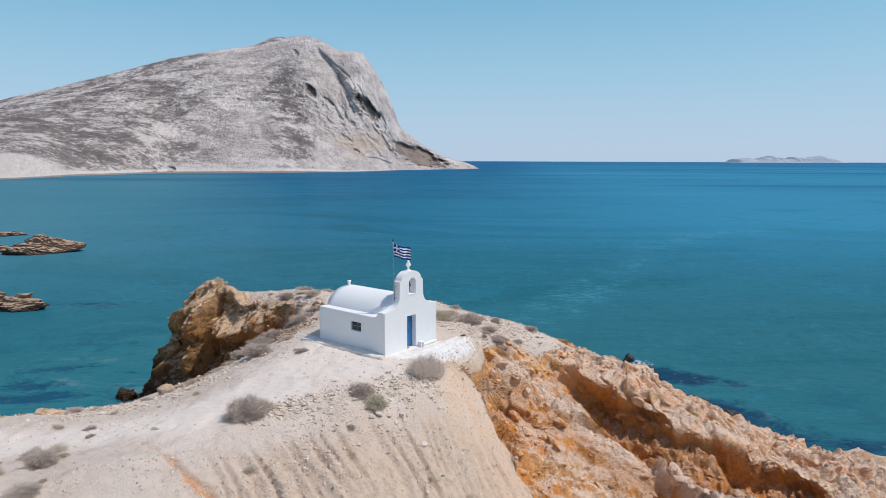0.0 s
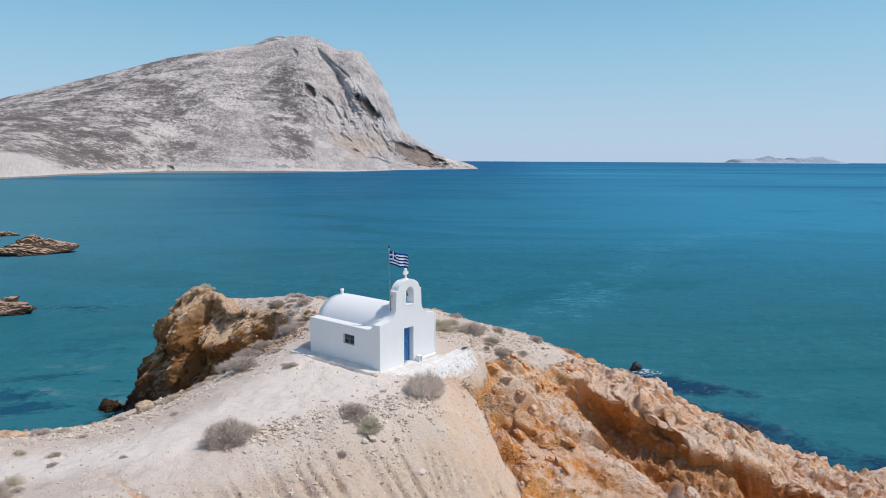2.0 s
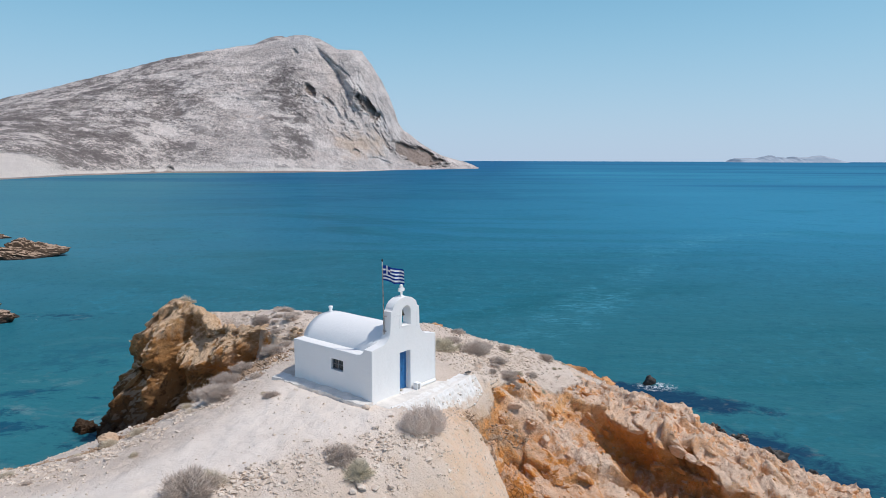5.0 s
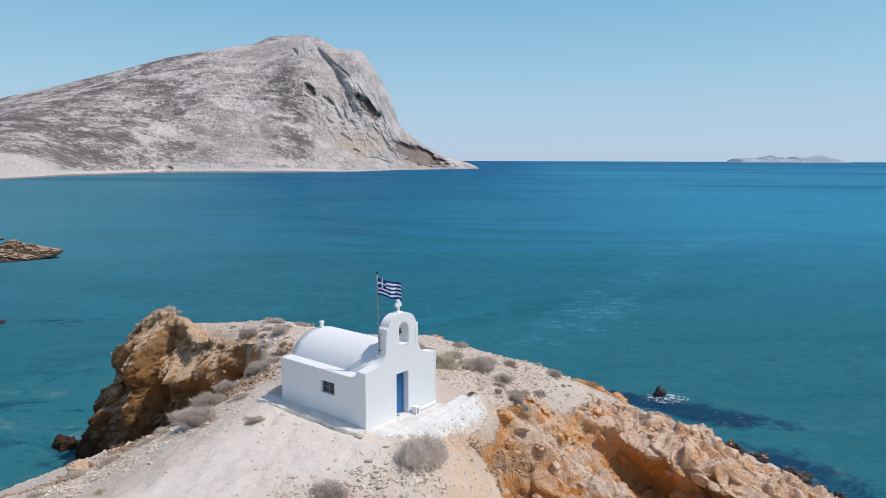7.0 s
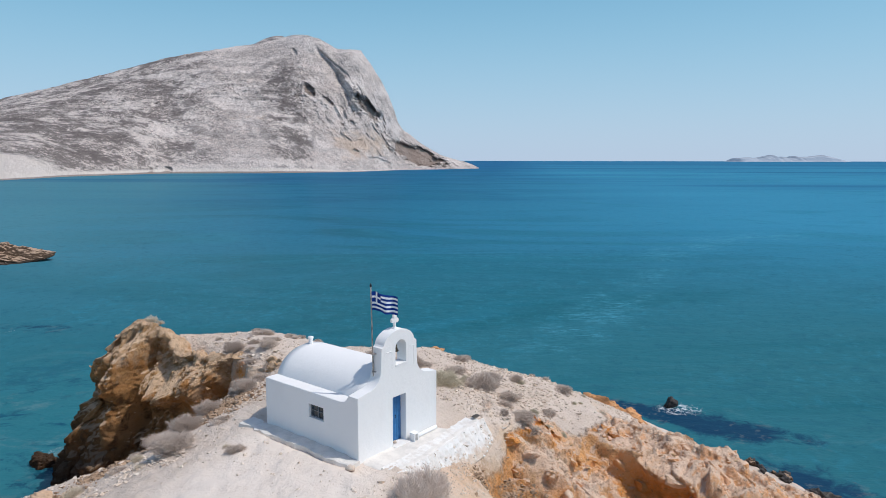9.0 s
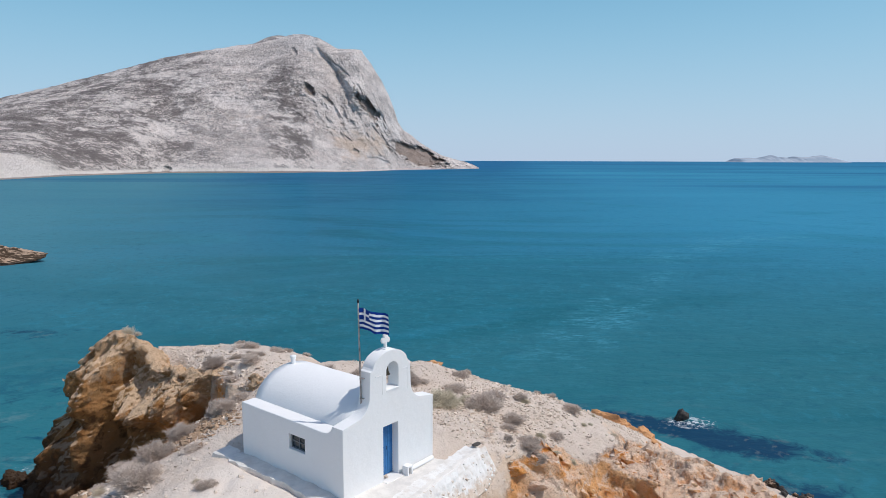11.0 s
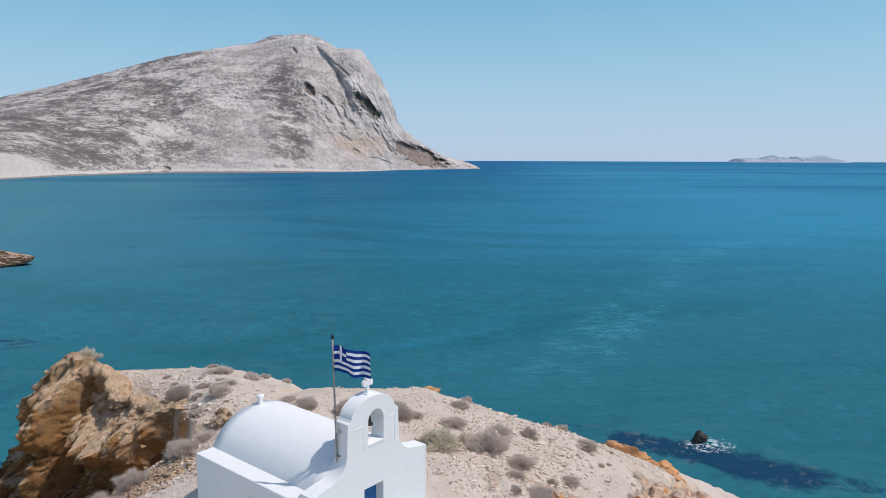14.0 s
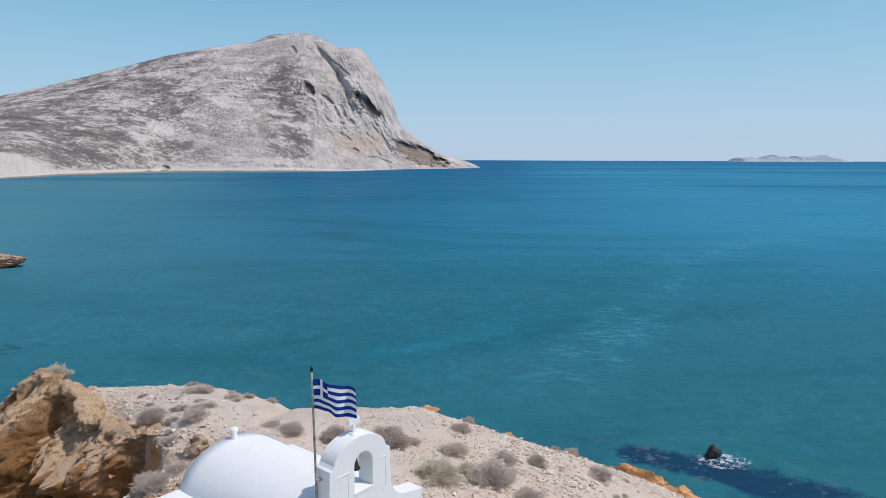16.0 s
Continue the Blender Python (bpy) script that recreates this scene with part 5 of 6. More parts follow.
ledge = site_thing("ledge", "low cracked cement ledge along the chapel wall", "ledge")
bm = bmesh.new()
n = 26
rnd = random.Random(5)
lines = []
for i in range(n + 1):
    y = -0.05 + 6.5 * i / n
    e = -0.56 + 0.05 * math.sin(i * 0.9) + rnd.uniform(-0.05, 0.05) - 0.10 * float(smooth(3.5, 6.0, y))
    top = 0.02 + rnd.uniform(-0.03, 0.03) - 0.10 * float(smooth(1.2, -0.1, y))
    lines.append([bm.verts.new(q) for q in ((e - 0.06, y, -0.55), (e + rnd.uniform(-0.05, 0.05), y, top - 0.03), (e + 0.10, y, top), (0.02, y, top + 0.03), (0.02, y, -0.55))])
for a, b in zip(lines, lines[1:]):
    for k in range(5):
        bm.faces.new((a[k], a[(k + 1) % 5], b[(k + 1) % 5], b[k]))
bm.faces.new(lines[0]), bm.faces.new(lines[-1][::-1])
part("kerb", bm, DUSTY, ledge)
end_block = lump((0.24, 0.20, 0.16), 3, 2, 0.2)
bmesh.ops.translate(end_block, vec=(-0.52, -0.14, -0.06), verts=end_block.verts[:])
part("end_stone", end_block, STONE, ledge, flat=False)

# apron before the door with its limewashed edge
apron = site_thing("apron", "pale cement apron before the chapel door", "pavement")
edge_line = [(-1.0, -1.5), (0.6, -1.62), (1.5, -1.6), (3.0, -1.45), (4.6, -1.2), (6.3, -0.95)]
bm = bmesh.new()
lines = []
for i in range(31):
    x = -1.0 + 7.3 * i / 30
    e = float(np.interp(x, [p[0] for p in edge_line], [p[1] for p in edge_line])) + rnd.uniform(-0.03, 0.03)
    sink = -0.40 * float(smooth(0.5, -0.7, x))
    back = 0.02 if -0.0 < x < 4.5 else -0.55
    lines.append([bm.verts.new(q) for q in ((x, e - 0.02, -0.75), (x, e, -0.16 + sink), (x, e + 0.10, -0.125 + sink), (x, e + 0.45, -0.13 + sink), (x, back, -0.11 + sink), (x, back, -0.75))])
for a, b in zip(lines, lines[1:]):
    for k in range(6):
        bm.faces.new((a[k], a[(k + 1) % 6], b[(k + 1) % 6], b[k]))
bm.faces.new(lines[0]), bm.faces.new(lines[-1][::-1])
part("paving", bm, DUSTY, apron)
bm = bmesh.new()
lines = []
for i in range(41):
    x = 0.2 + 5.85 * i / 40
    e = float(np.interp(x, [p[0] for p in edge_line], [p[1] for p in edge_line])) + rnd.uniform(-0.025, 0.025)
    w = 0.62 + rnd.uniform(-0.05, 0.05)
    lines.append([bm.verts.new(q) for q in ((x, e - 0.34, -0.75), (x, e - 0.16 + rnd.uniform(-0.04, 0.04), -0.32), (x, e - 0.03, -0.15), (x, e + w, -0.095 + rnd.uniform(-0.012, 0.012)), (x, e + w + 0.02, -0.30))])
for a, b in zip(lines, lines[1:]):
    for k in range(5):
        bm.faces.new((a[k], a[(k + 1) % 5], b[(k + 1) % 5], b[k]))
bm.faces.new(lines[0]), bm.faces.new(lines[-1][::-1])
part("limewashed_edge", bm, WORN, apron, "worn white limewash band")

# things by the door
roller = site_thing("stone_roller", "whitewashed stone roof roller lying by the wall", "roller")
part("cylinder", tube([(3.12, -0.17, -0.03), (3.16, -0.17, -0.03), (4.30, -0.15, -0.03), (4.34, -0.15, -0.03)], [0.06, 0.085, 0.085, 0.06], 18), LIME, roller, flat=False)
blockbm = box((2.72, -0.36, -0.13), (2.79, -0.10, 0.16))
box((2.93, -0.36, -0.13), (3.0, -0.10, 0.16), blockbm), box((2.72, -0.36, 0.16), (3.0, -0.10, 0.22), blockbm), box((2.79, -0.13, -0.13), (2.93, -0.10, 0.16), blockbm)
niche = site_thing("stone_niche", "small open whitewashed stone box beside the doorstep", "box")
soften(part("shell", blockbm, LIME, niche), 0.015)
bag = site_thing("cloth_bundle", "small cream bundle on the doorstep", "bundle")
bm = lump((0.13, 0.09, 0.07), 9, 2, 0.25)
bmesh.ops.translate(bm, vec=(2.08, 0.12, -0.03), verts=bm.verts[:])
part("bundle", bm, make_plain("cream_cloth", (0.62, 0.52, 0.42), 0.9), bag, flat=False)
slabstone = site_thing("slab_stone", "dark flat stone at the end of the apron", "stone")
bm = lump((0.30, 0.14, 0.07), 14, 2, 0.2)
bmesh.ops.translate(bm, vec=(6.35, -0.72, -0.04), verts=bm.verts[:])
part("stone", bm, make_plain("dark_slate", (0.09, 0.08, 0.07), 0.8), slabstone, flat=False)

# flagpole and flag
POLE = site(1.20, 0.36)
flagpole = tagged(new("flagpole"), "thin rusty flagpole fixed to the bell gable", "flagpole")
flagpole.matrix_world = pose(POLE[0], POLE[1], 0)
lean = -0.06
part("pole", tube([(lean * (z - 2.4) * 0.3, 0, z) for z in (2.45, 3.4, 4.4, 5.4, 6.3)], [0.03, 0.03, 0.028, 0.025, 0.022], 10), POLE_STEEL, flagpole, flat=False)
part("finial", tube([(lean * 1.17, 0, z) for z in (6.29, 6.33, 6.37, 6.41, 6.44)], [0.02, 0.04, 0.04, 0.025, 0.008], 10), IRON, flagpole, "dark knob", flat=False)
for z in (3.0, 3.7):
    part("bracket", box((-0.05, -0.05, z), (0.12, 0.05, z + 0.03)), POLE_STEEL, flagpole)
flag = tagged(new("flag"), "blue and white striped flag with a white cross, flying", "flag")
flag.matrix_world = pose(POLE[0] + lean * 1.05 + 0.03, POLE[1], 5.40, 0, 0, -8)
FL, FH = 1.06, 0.71


def cloth(s, t):
    """A point of the flying flag: s along the fly, t up the hoist."""
    wave = 0.075 * math.sin(s * 8.0 + t * 1.6) * min(1, s * 2.2) + 0.03 * math.sin(s * 17 + 1.0 - t * 2)
    return (s * FL * 0.94 - 0.05 * s * math.sin(s * 3), wave, t * FH - 0.20 * s ** 1.6 + 0.025 * math.sin(s * 7 + 1.0))


def cloth_piece(name, s0, s1, t0, t1, material):
    bm = bmesh.new()
    nu, nv = max(2, int((s1 - s0) * 40)), max(2, int((t1 - t0) * 9))
    grid = [[[bm.verts.new(Vector(cloth(s0 + (s1 - s0) * i / nu, t0 + (t1 - t0) * j / nv)) + Vector((0, o, 0))) for j in range(nv + 1)] for i in range(nu + 1)] for o in (-0.002, 0.002)]
    for o, sheet in enumerate(grid):
        for i in range(nu):
            for j in range(nv):
                q = (sheet[i][j], sheet[i + 1][j], sheet[i + 1][j + 1], sheet[i][j + 1])
                bm.faces.new(q if o == 0 else q[::-1])
    part(name, bm, material, flag, flat=False)


u9 = 1 / 9
for k in range(9):
    material = FLAGBLUE if k % 2 == 0 else FLAGWHITE
    t1 = 1 - k * u9
    cloth_piece("stripe", 0.37 if k < 5 else 0.0, 1.0, t1 - u9, t1, material)
for s0, s1, t0, t1 in ((0, 0.148, 7 * u9, 1), (0.222, 0.37, 7 * u9, 1), (0, 0.148, 4 * u9, 6 * u9), (0.222, 0.37, 4 * u9, 6 * u9)):
    cloth_piece("canton_square", s0, s1, t0, t1, FLAGBLUE)
cloth_piece("canton_cross", 0, 0.37, 6 * u9, 7 * u9, FLAGWHITE)
cloth_piece("canton_cross", 0.148, 0.222, 7 * u9, 1, FLAGWHITE)
cloth_piece("canton_cross", 0.148, 0.222, 4 * u9, 6 * u9, FLAGWHITE)


# ---- rocks in the sea ----
def sea_rock(name, label, at, size, turn, seed, material, detail=5, freq=1.6, rough=0.5, tilt=0):
    bm = lump(size, seed, detail, rough, freq)
    p = np.array([v.co[:] for v in bm.verts])
    k = 2.2 / max(size)
    add = 0.07 * max(size[1:]) * blocks(p[:, 0] * k * 2, p[:, 1] * k * 4, p[:, 2] * k * 7, seed) + 0.05 * max(size[1:]) * blocks(p[:, 0] * k * 6, p[:, 1] * k * 8, p[:, 2] * k * 16, seed + 9)
    for v, q, h in zip(bm.verts, p, add):
        v.co = Vector(q) + Vector(q).normalized() * float(h)
    ob = new(name, mesh_of(name, bm, material))
    ob.matrix_world = pose(*at, 0, tilt, turn)
    return tagged(ob, label, "rock")


sea_rock("sea_rock", "dark wet rock breaking the surface in white foam", (23.7, 33.9, SEA + 0.15), (0.75, 0.6, 0.95), 20, 31, DARKROCK, 4)
sea_rock("sea_rock", "pale wave-washed rock just above the water", (25.4, 32.9, SEA - 0.38), (1.7, 1.0, 0.5), -25, 32, SEAROCK, 5)
sea_rock("sea_rock", "long layered brown rock islet", (-86.5, 118, SEA + 0.1), (9.0, 4.0, 3.4), 8, 33, SEAROCK, 6, 1.5, 0.5, tilt=7)
sea_rock("sea_rock", "low layered brown rock islet", (-102, 119, SEA), (9, 3.5, 2.0), 0, 34, SEAROCK, 6, 2.2)
sea_rock("sea_rock", "small pale rock islet", (-118, 153, SEA), (5.5, 3, 1.4), 0, 35, SEAROCK, 5, 2.0)
sea_rock("sea_rock", "low brown shore rock with wet foot", (-59.5, 60, SEA + 0.1), (7.5, 3.0, 2.5), 6, 36, SEAROCK, 6, 2.0, 0.6, tilt=4)
shore_rnd = random.Random(77)
for i in range(22):
    t = i / 21
    x, y, big = 23.6 + 5.6 * t + shore_rnd.gauss(0, 0.35), 19.2 - 9.0 * t + shore_rnd.gauss(0, 0.5), shore_rnd.uniform(0.28, 0.62)
    sea_rock("shore_boulder", "jagged dark brown wet boulder at the water's edge", (x, y, max(SEA + 0.2, height(x, y) + 0.3 * big)), (big * 1.3, big * 0.9, big), shore_rnd.uniform(0, 180), 50 + i, DARKROCK if i % 3 else SEAROCK, 4, 2.6, 0.8)
sea_rock("sea_rock", "tan rock at the foot of the cliff in white foam", (-25.0, 22.6, SEA + 0.15), (0.9, 0.8, 0.9), 30, 91, CLIFF, 5, 2.2)
sea_rock("outcrop", "rounded tan sandstone boulder below the slope", (-13.5, 2.9, height(-13.5, 2.9) + 0.05), (0.95, 0.6, 0.40), -20, 92, TANROCK, 5, 1.6, 0.35)
sea_rock("outcrop", "low weathered tan outcrop on the pale slope", (-16.9, -3.7, height(-16.9, -3.7) - 0.05), (0.9, 0.5, 0.35), 15, 93, TANROCK, 5, 2.0, 0.5)
# rust-coloured outcrops on the far brow
for i, (x, y, s, tz) in enumerate(((12.9, 17.5, (1.7, 0.5, 0.75), -38), (13.9, 16.95, (1.2, 0.5, 0.6), -38), (14.9, 16.3, (1.3, 0.5, 0.65), -40), (7.2, 20.6, (1.0, 0.6, 0.45), -20), (8.9, 20.2, (0.4, 0.3, 0.25), 0), (2.8, 17.1, (0.7, 0.4, 0.22), 0))):
    ob = sea_rock("outcrop", "rust-orange weathered rock outcrop on the brow", (x, y, height(x, y) - 0.08), s, tz, 70 + i, REDROCK, 5, 1.9, 0.45)


# ---- loose stones ----
rnd = random.Random(11)
stone_meshes = [mesh_of("stone", lump((1, rnd.uniform(0.6, 0.95), rnd.uniform(0.4, 0.7)), 400 + i, 1, 0.55, 1.8), STONE, flat=True) for i in range(10)]


def lay_stone(x, y, size, sink=0.25):
    ob = new("stone", rnd.choice(stone_meshes))
    ob.matrix_world = Matrix.Translation((x, y, height(x, y) + size * (0.55 - sink))) @ Euler((rnd.uniform(-0.3, 0.3), rnd.uniform(-0.3, 0.3), rnd.uniform(0, 6.3))).to_matrix().to_4x4() @ Matrix.Scale(size, 4)
    return tagged(ob, "pale angular loose stone on the slope", "stone", "loose stones")


def near_chapel(x, y, pad=0.2):
    u, v = x * math.cos(TURN) + y * math.sin(TURN), -x * math.sin(TURN) + y * math.cos(TURN)
    return -1.2 - pad < u < 6.6 and -1.8 - pad < v < 5.9 + pad


# rubble along the rim of the terrace
for k in range(160):
    t = rnd.random()
    x, y = 2.2 - 7.8 * t + rnd.gauss(0, 0.5), -2.3 - 5.2 * t + rnd.gauss(0, 0.55)
    if not near_chapel(x, y):
        lay_stone(x, y, 0.05 + 0.13 * rnd.random() ** 2.2, 0.35)
for x, y, s in ((2.27, -6.1, 0.27), (1.2, -5.1, 0.22), (0.6, -5.4, 0.2), (0.1, -5.6, 0.26), (-0.2, -5.9, 0.2), (2.6, -3.3, 0.22), (-0.6, -8.0, 0.2)):
    lay_stone(x, y, s)
for k in range(60):
    x, y = rnd.uniform(-12.5, -5), rnd.uniform(9.5, 16)
    if height(x, y) > -0.9:
        lay_stone(x, y, rnd.uniform(0.05, 0.13), 0.35)
for k in range(55):
    x, y = rnd.uniform(3.5, 12), rnd.uniform(4.5, 16)
    if not near_chapel(x, y) and height(x, y) > -3.2:
        lay_stone(x, y, rnd.uniform(0.06, 0.18))

for k in range(55):
    t = rnd.random()
    x, y = -6.5 - 9 * t + rnd.gauss(0, 0.7), 8.2 - 1.5 * t + rnd.gauss(0, 1.3)
    if height(x, y) > -6 and not near_chapel(x, y):
        lay_stone(x, y, 0.05 + 0.14 * rnd.random() ** 2, 0.3)

# gravel
def scatter_gravel(count, seed):
    r = np.random.default_rng(seed)
    x, y = r.uniform(-22, 15, count), r.uniform(-16, 19, count)
    z, rock, _ = ground_height(x, y)
    u, v = x * math.cos(TURN) + y * math.sin(TURN), -x * math.sin(TURN) + y * math.cos(TURN)
    clear = ~((u > -1.1) & (u < 6.4) & (v > -1.7) & (v < 5.8))
    trail = (np.abs(y + 9 - 0.8 * (x + 8)) < 2.2) & (x < -3)
    dense = fbm(x * 0.35, y * 0.35, 0, 3, 91)
    smoothed = (x < -1) & (y > -16) & (y < 6) & (y > 0.9 * x - 1.2 - 2.5)
    keep = clear & (z > -7.5) & (rock < 0.5) & (dense > r.uniform(-0.35, 0.75, count)) & ~(smoothed & (r.random(count) < 0.85)) & ~(trail & (r.random(count) < 0.8))
    x, y, z = x[keep], y[keep], z[keep]
    size = 0.020 + 0.055 * r.random(len(x)) ** 3.5
    base = np.array([(1, 0, 0), (-1, 0, 0), (0, 1, 0), (0, -1, 0), (0, 0, 0.8), (0, 0, -0.8)])
    tris = np.array([(0, 2, 4), (2, 1, 4), (1, 3, 4), (3, 0, 4), (2, 0, 5), (1, 2, 5), (3, 1, 5), (0, 3, 5)])
    jit = base[None] * r.uniform(0.55, 1.3, (len(x), 6, 1)) + r.normal(0, 0.18, (len(x), 6, 3))
    ang = r.uniform(0, 6.28, len(x))
    c, s = np.cos(ang)[:, None], np.sin(ang)[:, None]
    p = np.stack([jit[..., 0] * c - jit[..., 1] * s, jit[..., 0] * s + jit[..., 1] * c, jit[..., 2]], -1) * size[:, None, None]
    p += np.stack([x, y, z + size * 0.35], -1)[:, None]
    f = (tris[None] + 6 * np.arange(len(x))[:, None, None]).reshape(-1, 3)
    me = bpy.data.meshes.new("gravel")
    me.from_pydata(p.reshape(-1, 3).tolist(), [], f.tolist())
    me.materials.append(GRAVEL)
    return tagged(new("gravel", me), "scattered pale gravel and small stones", "gravel", kind="stuff")


scatter_gravel(130000, 6)


def chunks(name, label, where, size, material, seed):
    """Broken pieces half sunk in a rock face."""
    r = np.random.default_rng(seed)
    base = np.array([(1, 0, 0), (-1, 0, 0), (0, 1, 0), (0, -1, 0), (0, 0, 1), (0, 0, -1)])
    tris = np.array([(0, 2, 4), (2, 1, 4), (1, 3, 4), (3, 0, 4), (2, 0, 5), (1, 2, 5), (3, 1, 5), (0, 3, 5)])
    n = len(where)
    p = base[None] * r.uniform(0.5, 1.3, (n, 6, 1)) + r.normal(0, 0.25, (n, 6, 3))
    turn = np.linalg.qr(r.normal(size=(n, 3, 3)))[0]
    p = np.einsum("nij,nkj->nki", turn, p) * size[:, None, None] * np.array([1.25, 1.0, 0.75]) + where[:, None]
    me = bpy.data.meshes.new(name)
    me.from_pydata(p.reshape(-1, 3).tolist(), [], (tris[None] + 6 * np.arange(n)[:, None, None]).reshape(-1, 3).tolist())
    me.materials.append(material)
    return tagged(new(name, me), label, "rock", kind="stuff")


def make_chips():
    g = Mat("broken_sandstone", 0.93, 0.15)
    c = g.mix(g.island(), (0.66, 0.47, 0.31), (0.50, 0.23, 0.075))
    return g.done(g.mix(g.ramp(g.noise(2.0, 5, 0.7), 0.42, 0.62), c, (0.64, 0.42, 0.24)))


CHIPS = make_chips()
FACE_KEYS = ("dirt", "streak", "dusty", "yard", "under", "crumb", "peach", "rust")


def sunk_blocks(name, label, where, size, values, seed):
    """Angular blocks sunk in a rock face, of the face's own rock."""
    q = np.random.default_rng(seed)
    shapes = []
    for i in range(14):
        bm = lump((1.0, 1.0, 1.0), 800 + i, 2, 0.45, 1.8)
        bm.verts.ensure_lookup_table()
        shapes.append((np.array([v.co[:] for v in bm.verts]), np.array([[v.index for v in f.verts] for f in bm.faces])))
        bm.free()
    run = np.array([0.85, -0.42, -0.30])
    run /= np.linalg.norm(run)
    lift = np.array([0.30, -0.10, 0.95])
    lift -= run * (lift @ run)
    lift /= np.linalg.norm(lift)
    axes = np.stack([run, np.cross(lift, run), lift])
    verts, faces, owner, count = [], [], [], 0
    for i, (p, s) in enumerate(zip(where, size)):
        v, f = shapes[q.integers(len(shapes))]
        tilt = np.linalg.qr(axes.T + q.normal(0, 0.35, (3, 3)))[0]
        tilt *= np.sign((tilt * axes.T).sum(0))
        verts.append((v * (s * q.uniform(0.9, 1.6), s * q.uniform(0.7, 1.0), s * q.uniform(0.5, 0.8))) @ tilt.T + p - lift * 0.40 * s)
        faces.append(f + count)
        owner.append(np.full(len(v), i))
        count += len(v)
    verts, owner = np.concatenate(verts), np.concatenate(owner)
    me = bpy.data.meshes.new(name)
    me.from_pydata(verts.tolist(), [], np.concatenate(faces).tolist())
    x, y, z = verts.T
    own = {key: v[owner] for key, v in values.items()}
    own.update(rock=np.ones(len(x)), bed=z + 0.30 * (x - 8) - 0.10 * (y - 4), along=0.95 * x - 0.30 * y, across=0.30 * x + 0.95 * y)
    for key, v in own.items():
        me.attributes.new(key, "FLOAT", "POINT").data.foreach_set("value", np.ascontiguousarray(v, np.float32))
    me.materials.append(GROUND)
    return tagged(new(name, me), label, "rock", kind="stuff")


BROWNSTONE = make_plain("dark_brown_stone", (0.48, 0.335, 0.225), 0.93, 0.15, 0.5, 2.4)
r = np.random.default_rng(44)
face = np.stack([gx + sx, gy + sy, gz], -1)[(grock > 0.6) & (gx > 3) & (gy > -7) & (gy < 12) & (gx < 31)]
pick = face[r.integers(0, len(face), 5000)] + r.normal(0, 0.02, (5000, 3))
patchy = fbm(pick[:, 0] * 0.5, pick[:, 1] * 0.5, pick[:, 2] * 0.8, 3, 401) > r.uniform(-0.6, 0.4, len(pick))
pick = pick[patchy]
chunks("rock_debris", "broken ochre sandstone pieces on the rock face", pick, 0.02 + 0.09 * r.random(len(pick)) ** 3, CHIPS, 45)
rocky = (grock > 0.6) & (gx > 3) & (gy > -7) & (gy < 12) & (gx < 31)
index = r.integers(0, len(face), 1900)
pick = face[index]
patchy = fbm(pick[:, 0] * 0.35, pick[:, 1] * 0.35, pick[:, 2] * 0.6, 3, 403) > r.uniform(-0.5, 0.4, len(pick))
pick, index = pick[patchy], index[patchy]
sunk_blocks("rock_blocks", "broken blocks of pale orange sandstone in the rock face", pick, 0.10 + 0.42 * r.random(len(pick)) ** 2.2, {key: extra[key][rocky][index] for key in FACE_KEYS}, 47)
face = cp[8:-4].reshape(-1, 3)
pick = face[r.integers(0, len(face), 1800)] + r.normal(0, 0.03, (1800, 3))
patchy = fbm(pick[:, 0] * 0.6, pick[:, 1] * 0.6, pick[:, 2] * 0.6, 3, 402) > r.uniform(-0.5, 0.4, len(pick))
pick = pick[patchy]
chunks("cliff_debris", "jutting sandstone fragments of the cliff", pick, 0.03 + 0.10 * r.random(len(pick)) ** 3, CLIFF, 46)


def rubble(name, label, line, spread, count, size, material, seed):
    """Loose broken stones strewn along a line of the plan."""
    q = np.random.default_rng(seed)
    knots = np.array(line, float)
    t = q.uniform(0, len(knots) - 1, count)
    x = np.interp(t, np.arange(len(knots)), knots[:, 0]) + q.normal(0, spread, count)
    y = np.interp(t, np.arange(len(knots)), knots[:, 1]) + q.normal(0, spread, count)
    u, v = x * math.cos(TURN) + y * math.sin(TURN), -x * math.sin(TURN) + y * math.cos(TURN)
    keep = ~((u > -1.2) & (u < 6.3) & (v > -1.5) & (v < 5.9)) & (fbm(x * 0.9, y * 0.9, 0, 3, seed) > q.uniform(-0.5, 0.3, count))
    x, y = x[keep], y[keep]
    width = size[0] + (size[1] - size[0]) * q.random(len(x)) ** 3
    return chunks(name, label, np.stack([x, y, ground_height(x, y)[0] + 0.25 * width], -1), width, material, seed)


rubble("slope_rubble", "pale broken stones strewn below the terrace rim", [(3.4, -2.2), (1.8, -2.6), (-0.5, -4.0), (-3.6, -5.6), (-5.0, -6.9)], 0.45, 1500, (0.025, 0.13), GRAVEL, 501)
rubble("slope_rubble", "pale broken stones strewn down the slope", [(2.6, -4.6), (0.6, -5.6), (-1.2, -6.8), (-3.2, -8.6)], 1.1, 1300, (0.02, 0.10), GRAVEL, 502)
rubble("plateau_rubble", "broken stones among the scrub behind the chapel", [(-5.2, 10.5), (-7.5, 12.0), (-9.5, 13.5), (-11.5, 15.6), (-10.0, 17.0)], 1.2, 2200, (0.02, 0.11), GRAVEL, 503)
rubble("plateau_rubble", "broken stones on the seaward brow", [(4.6, 6.4), (6.4, 8.0), (7.5, 10.5), (5.5, 13.0), (9.5, 12.5)], 1.3, 4500, (0.02, 0.12), GRAVEL, 504)
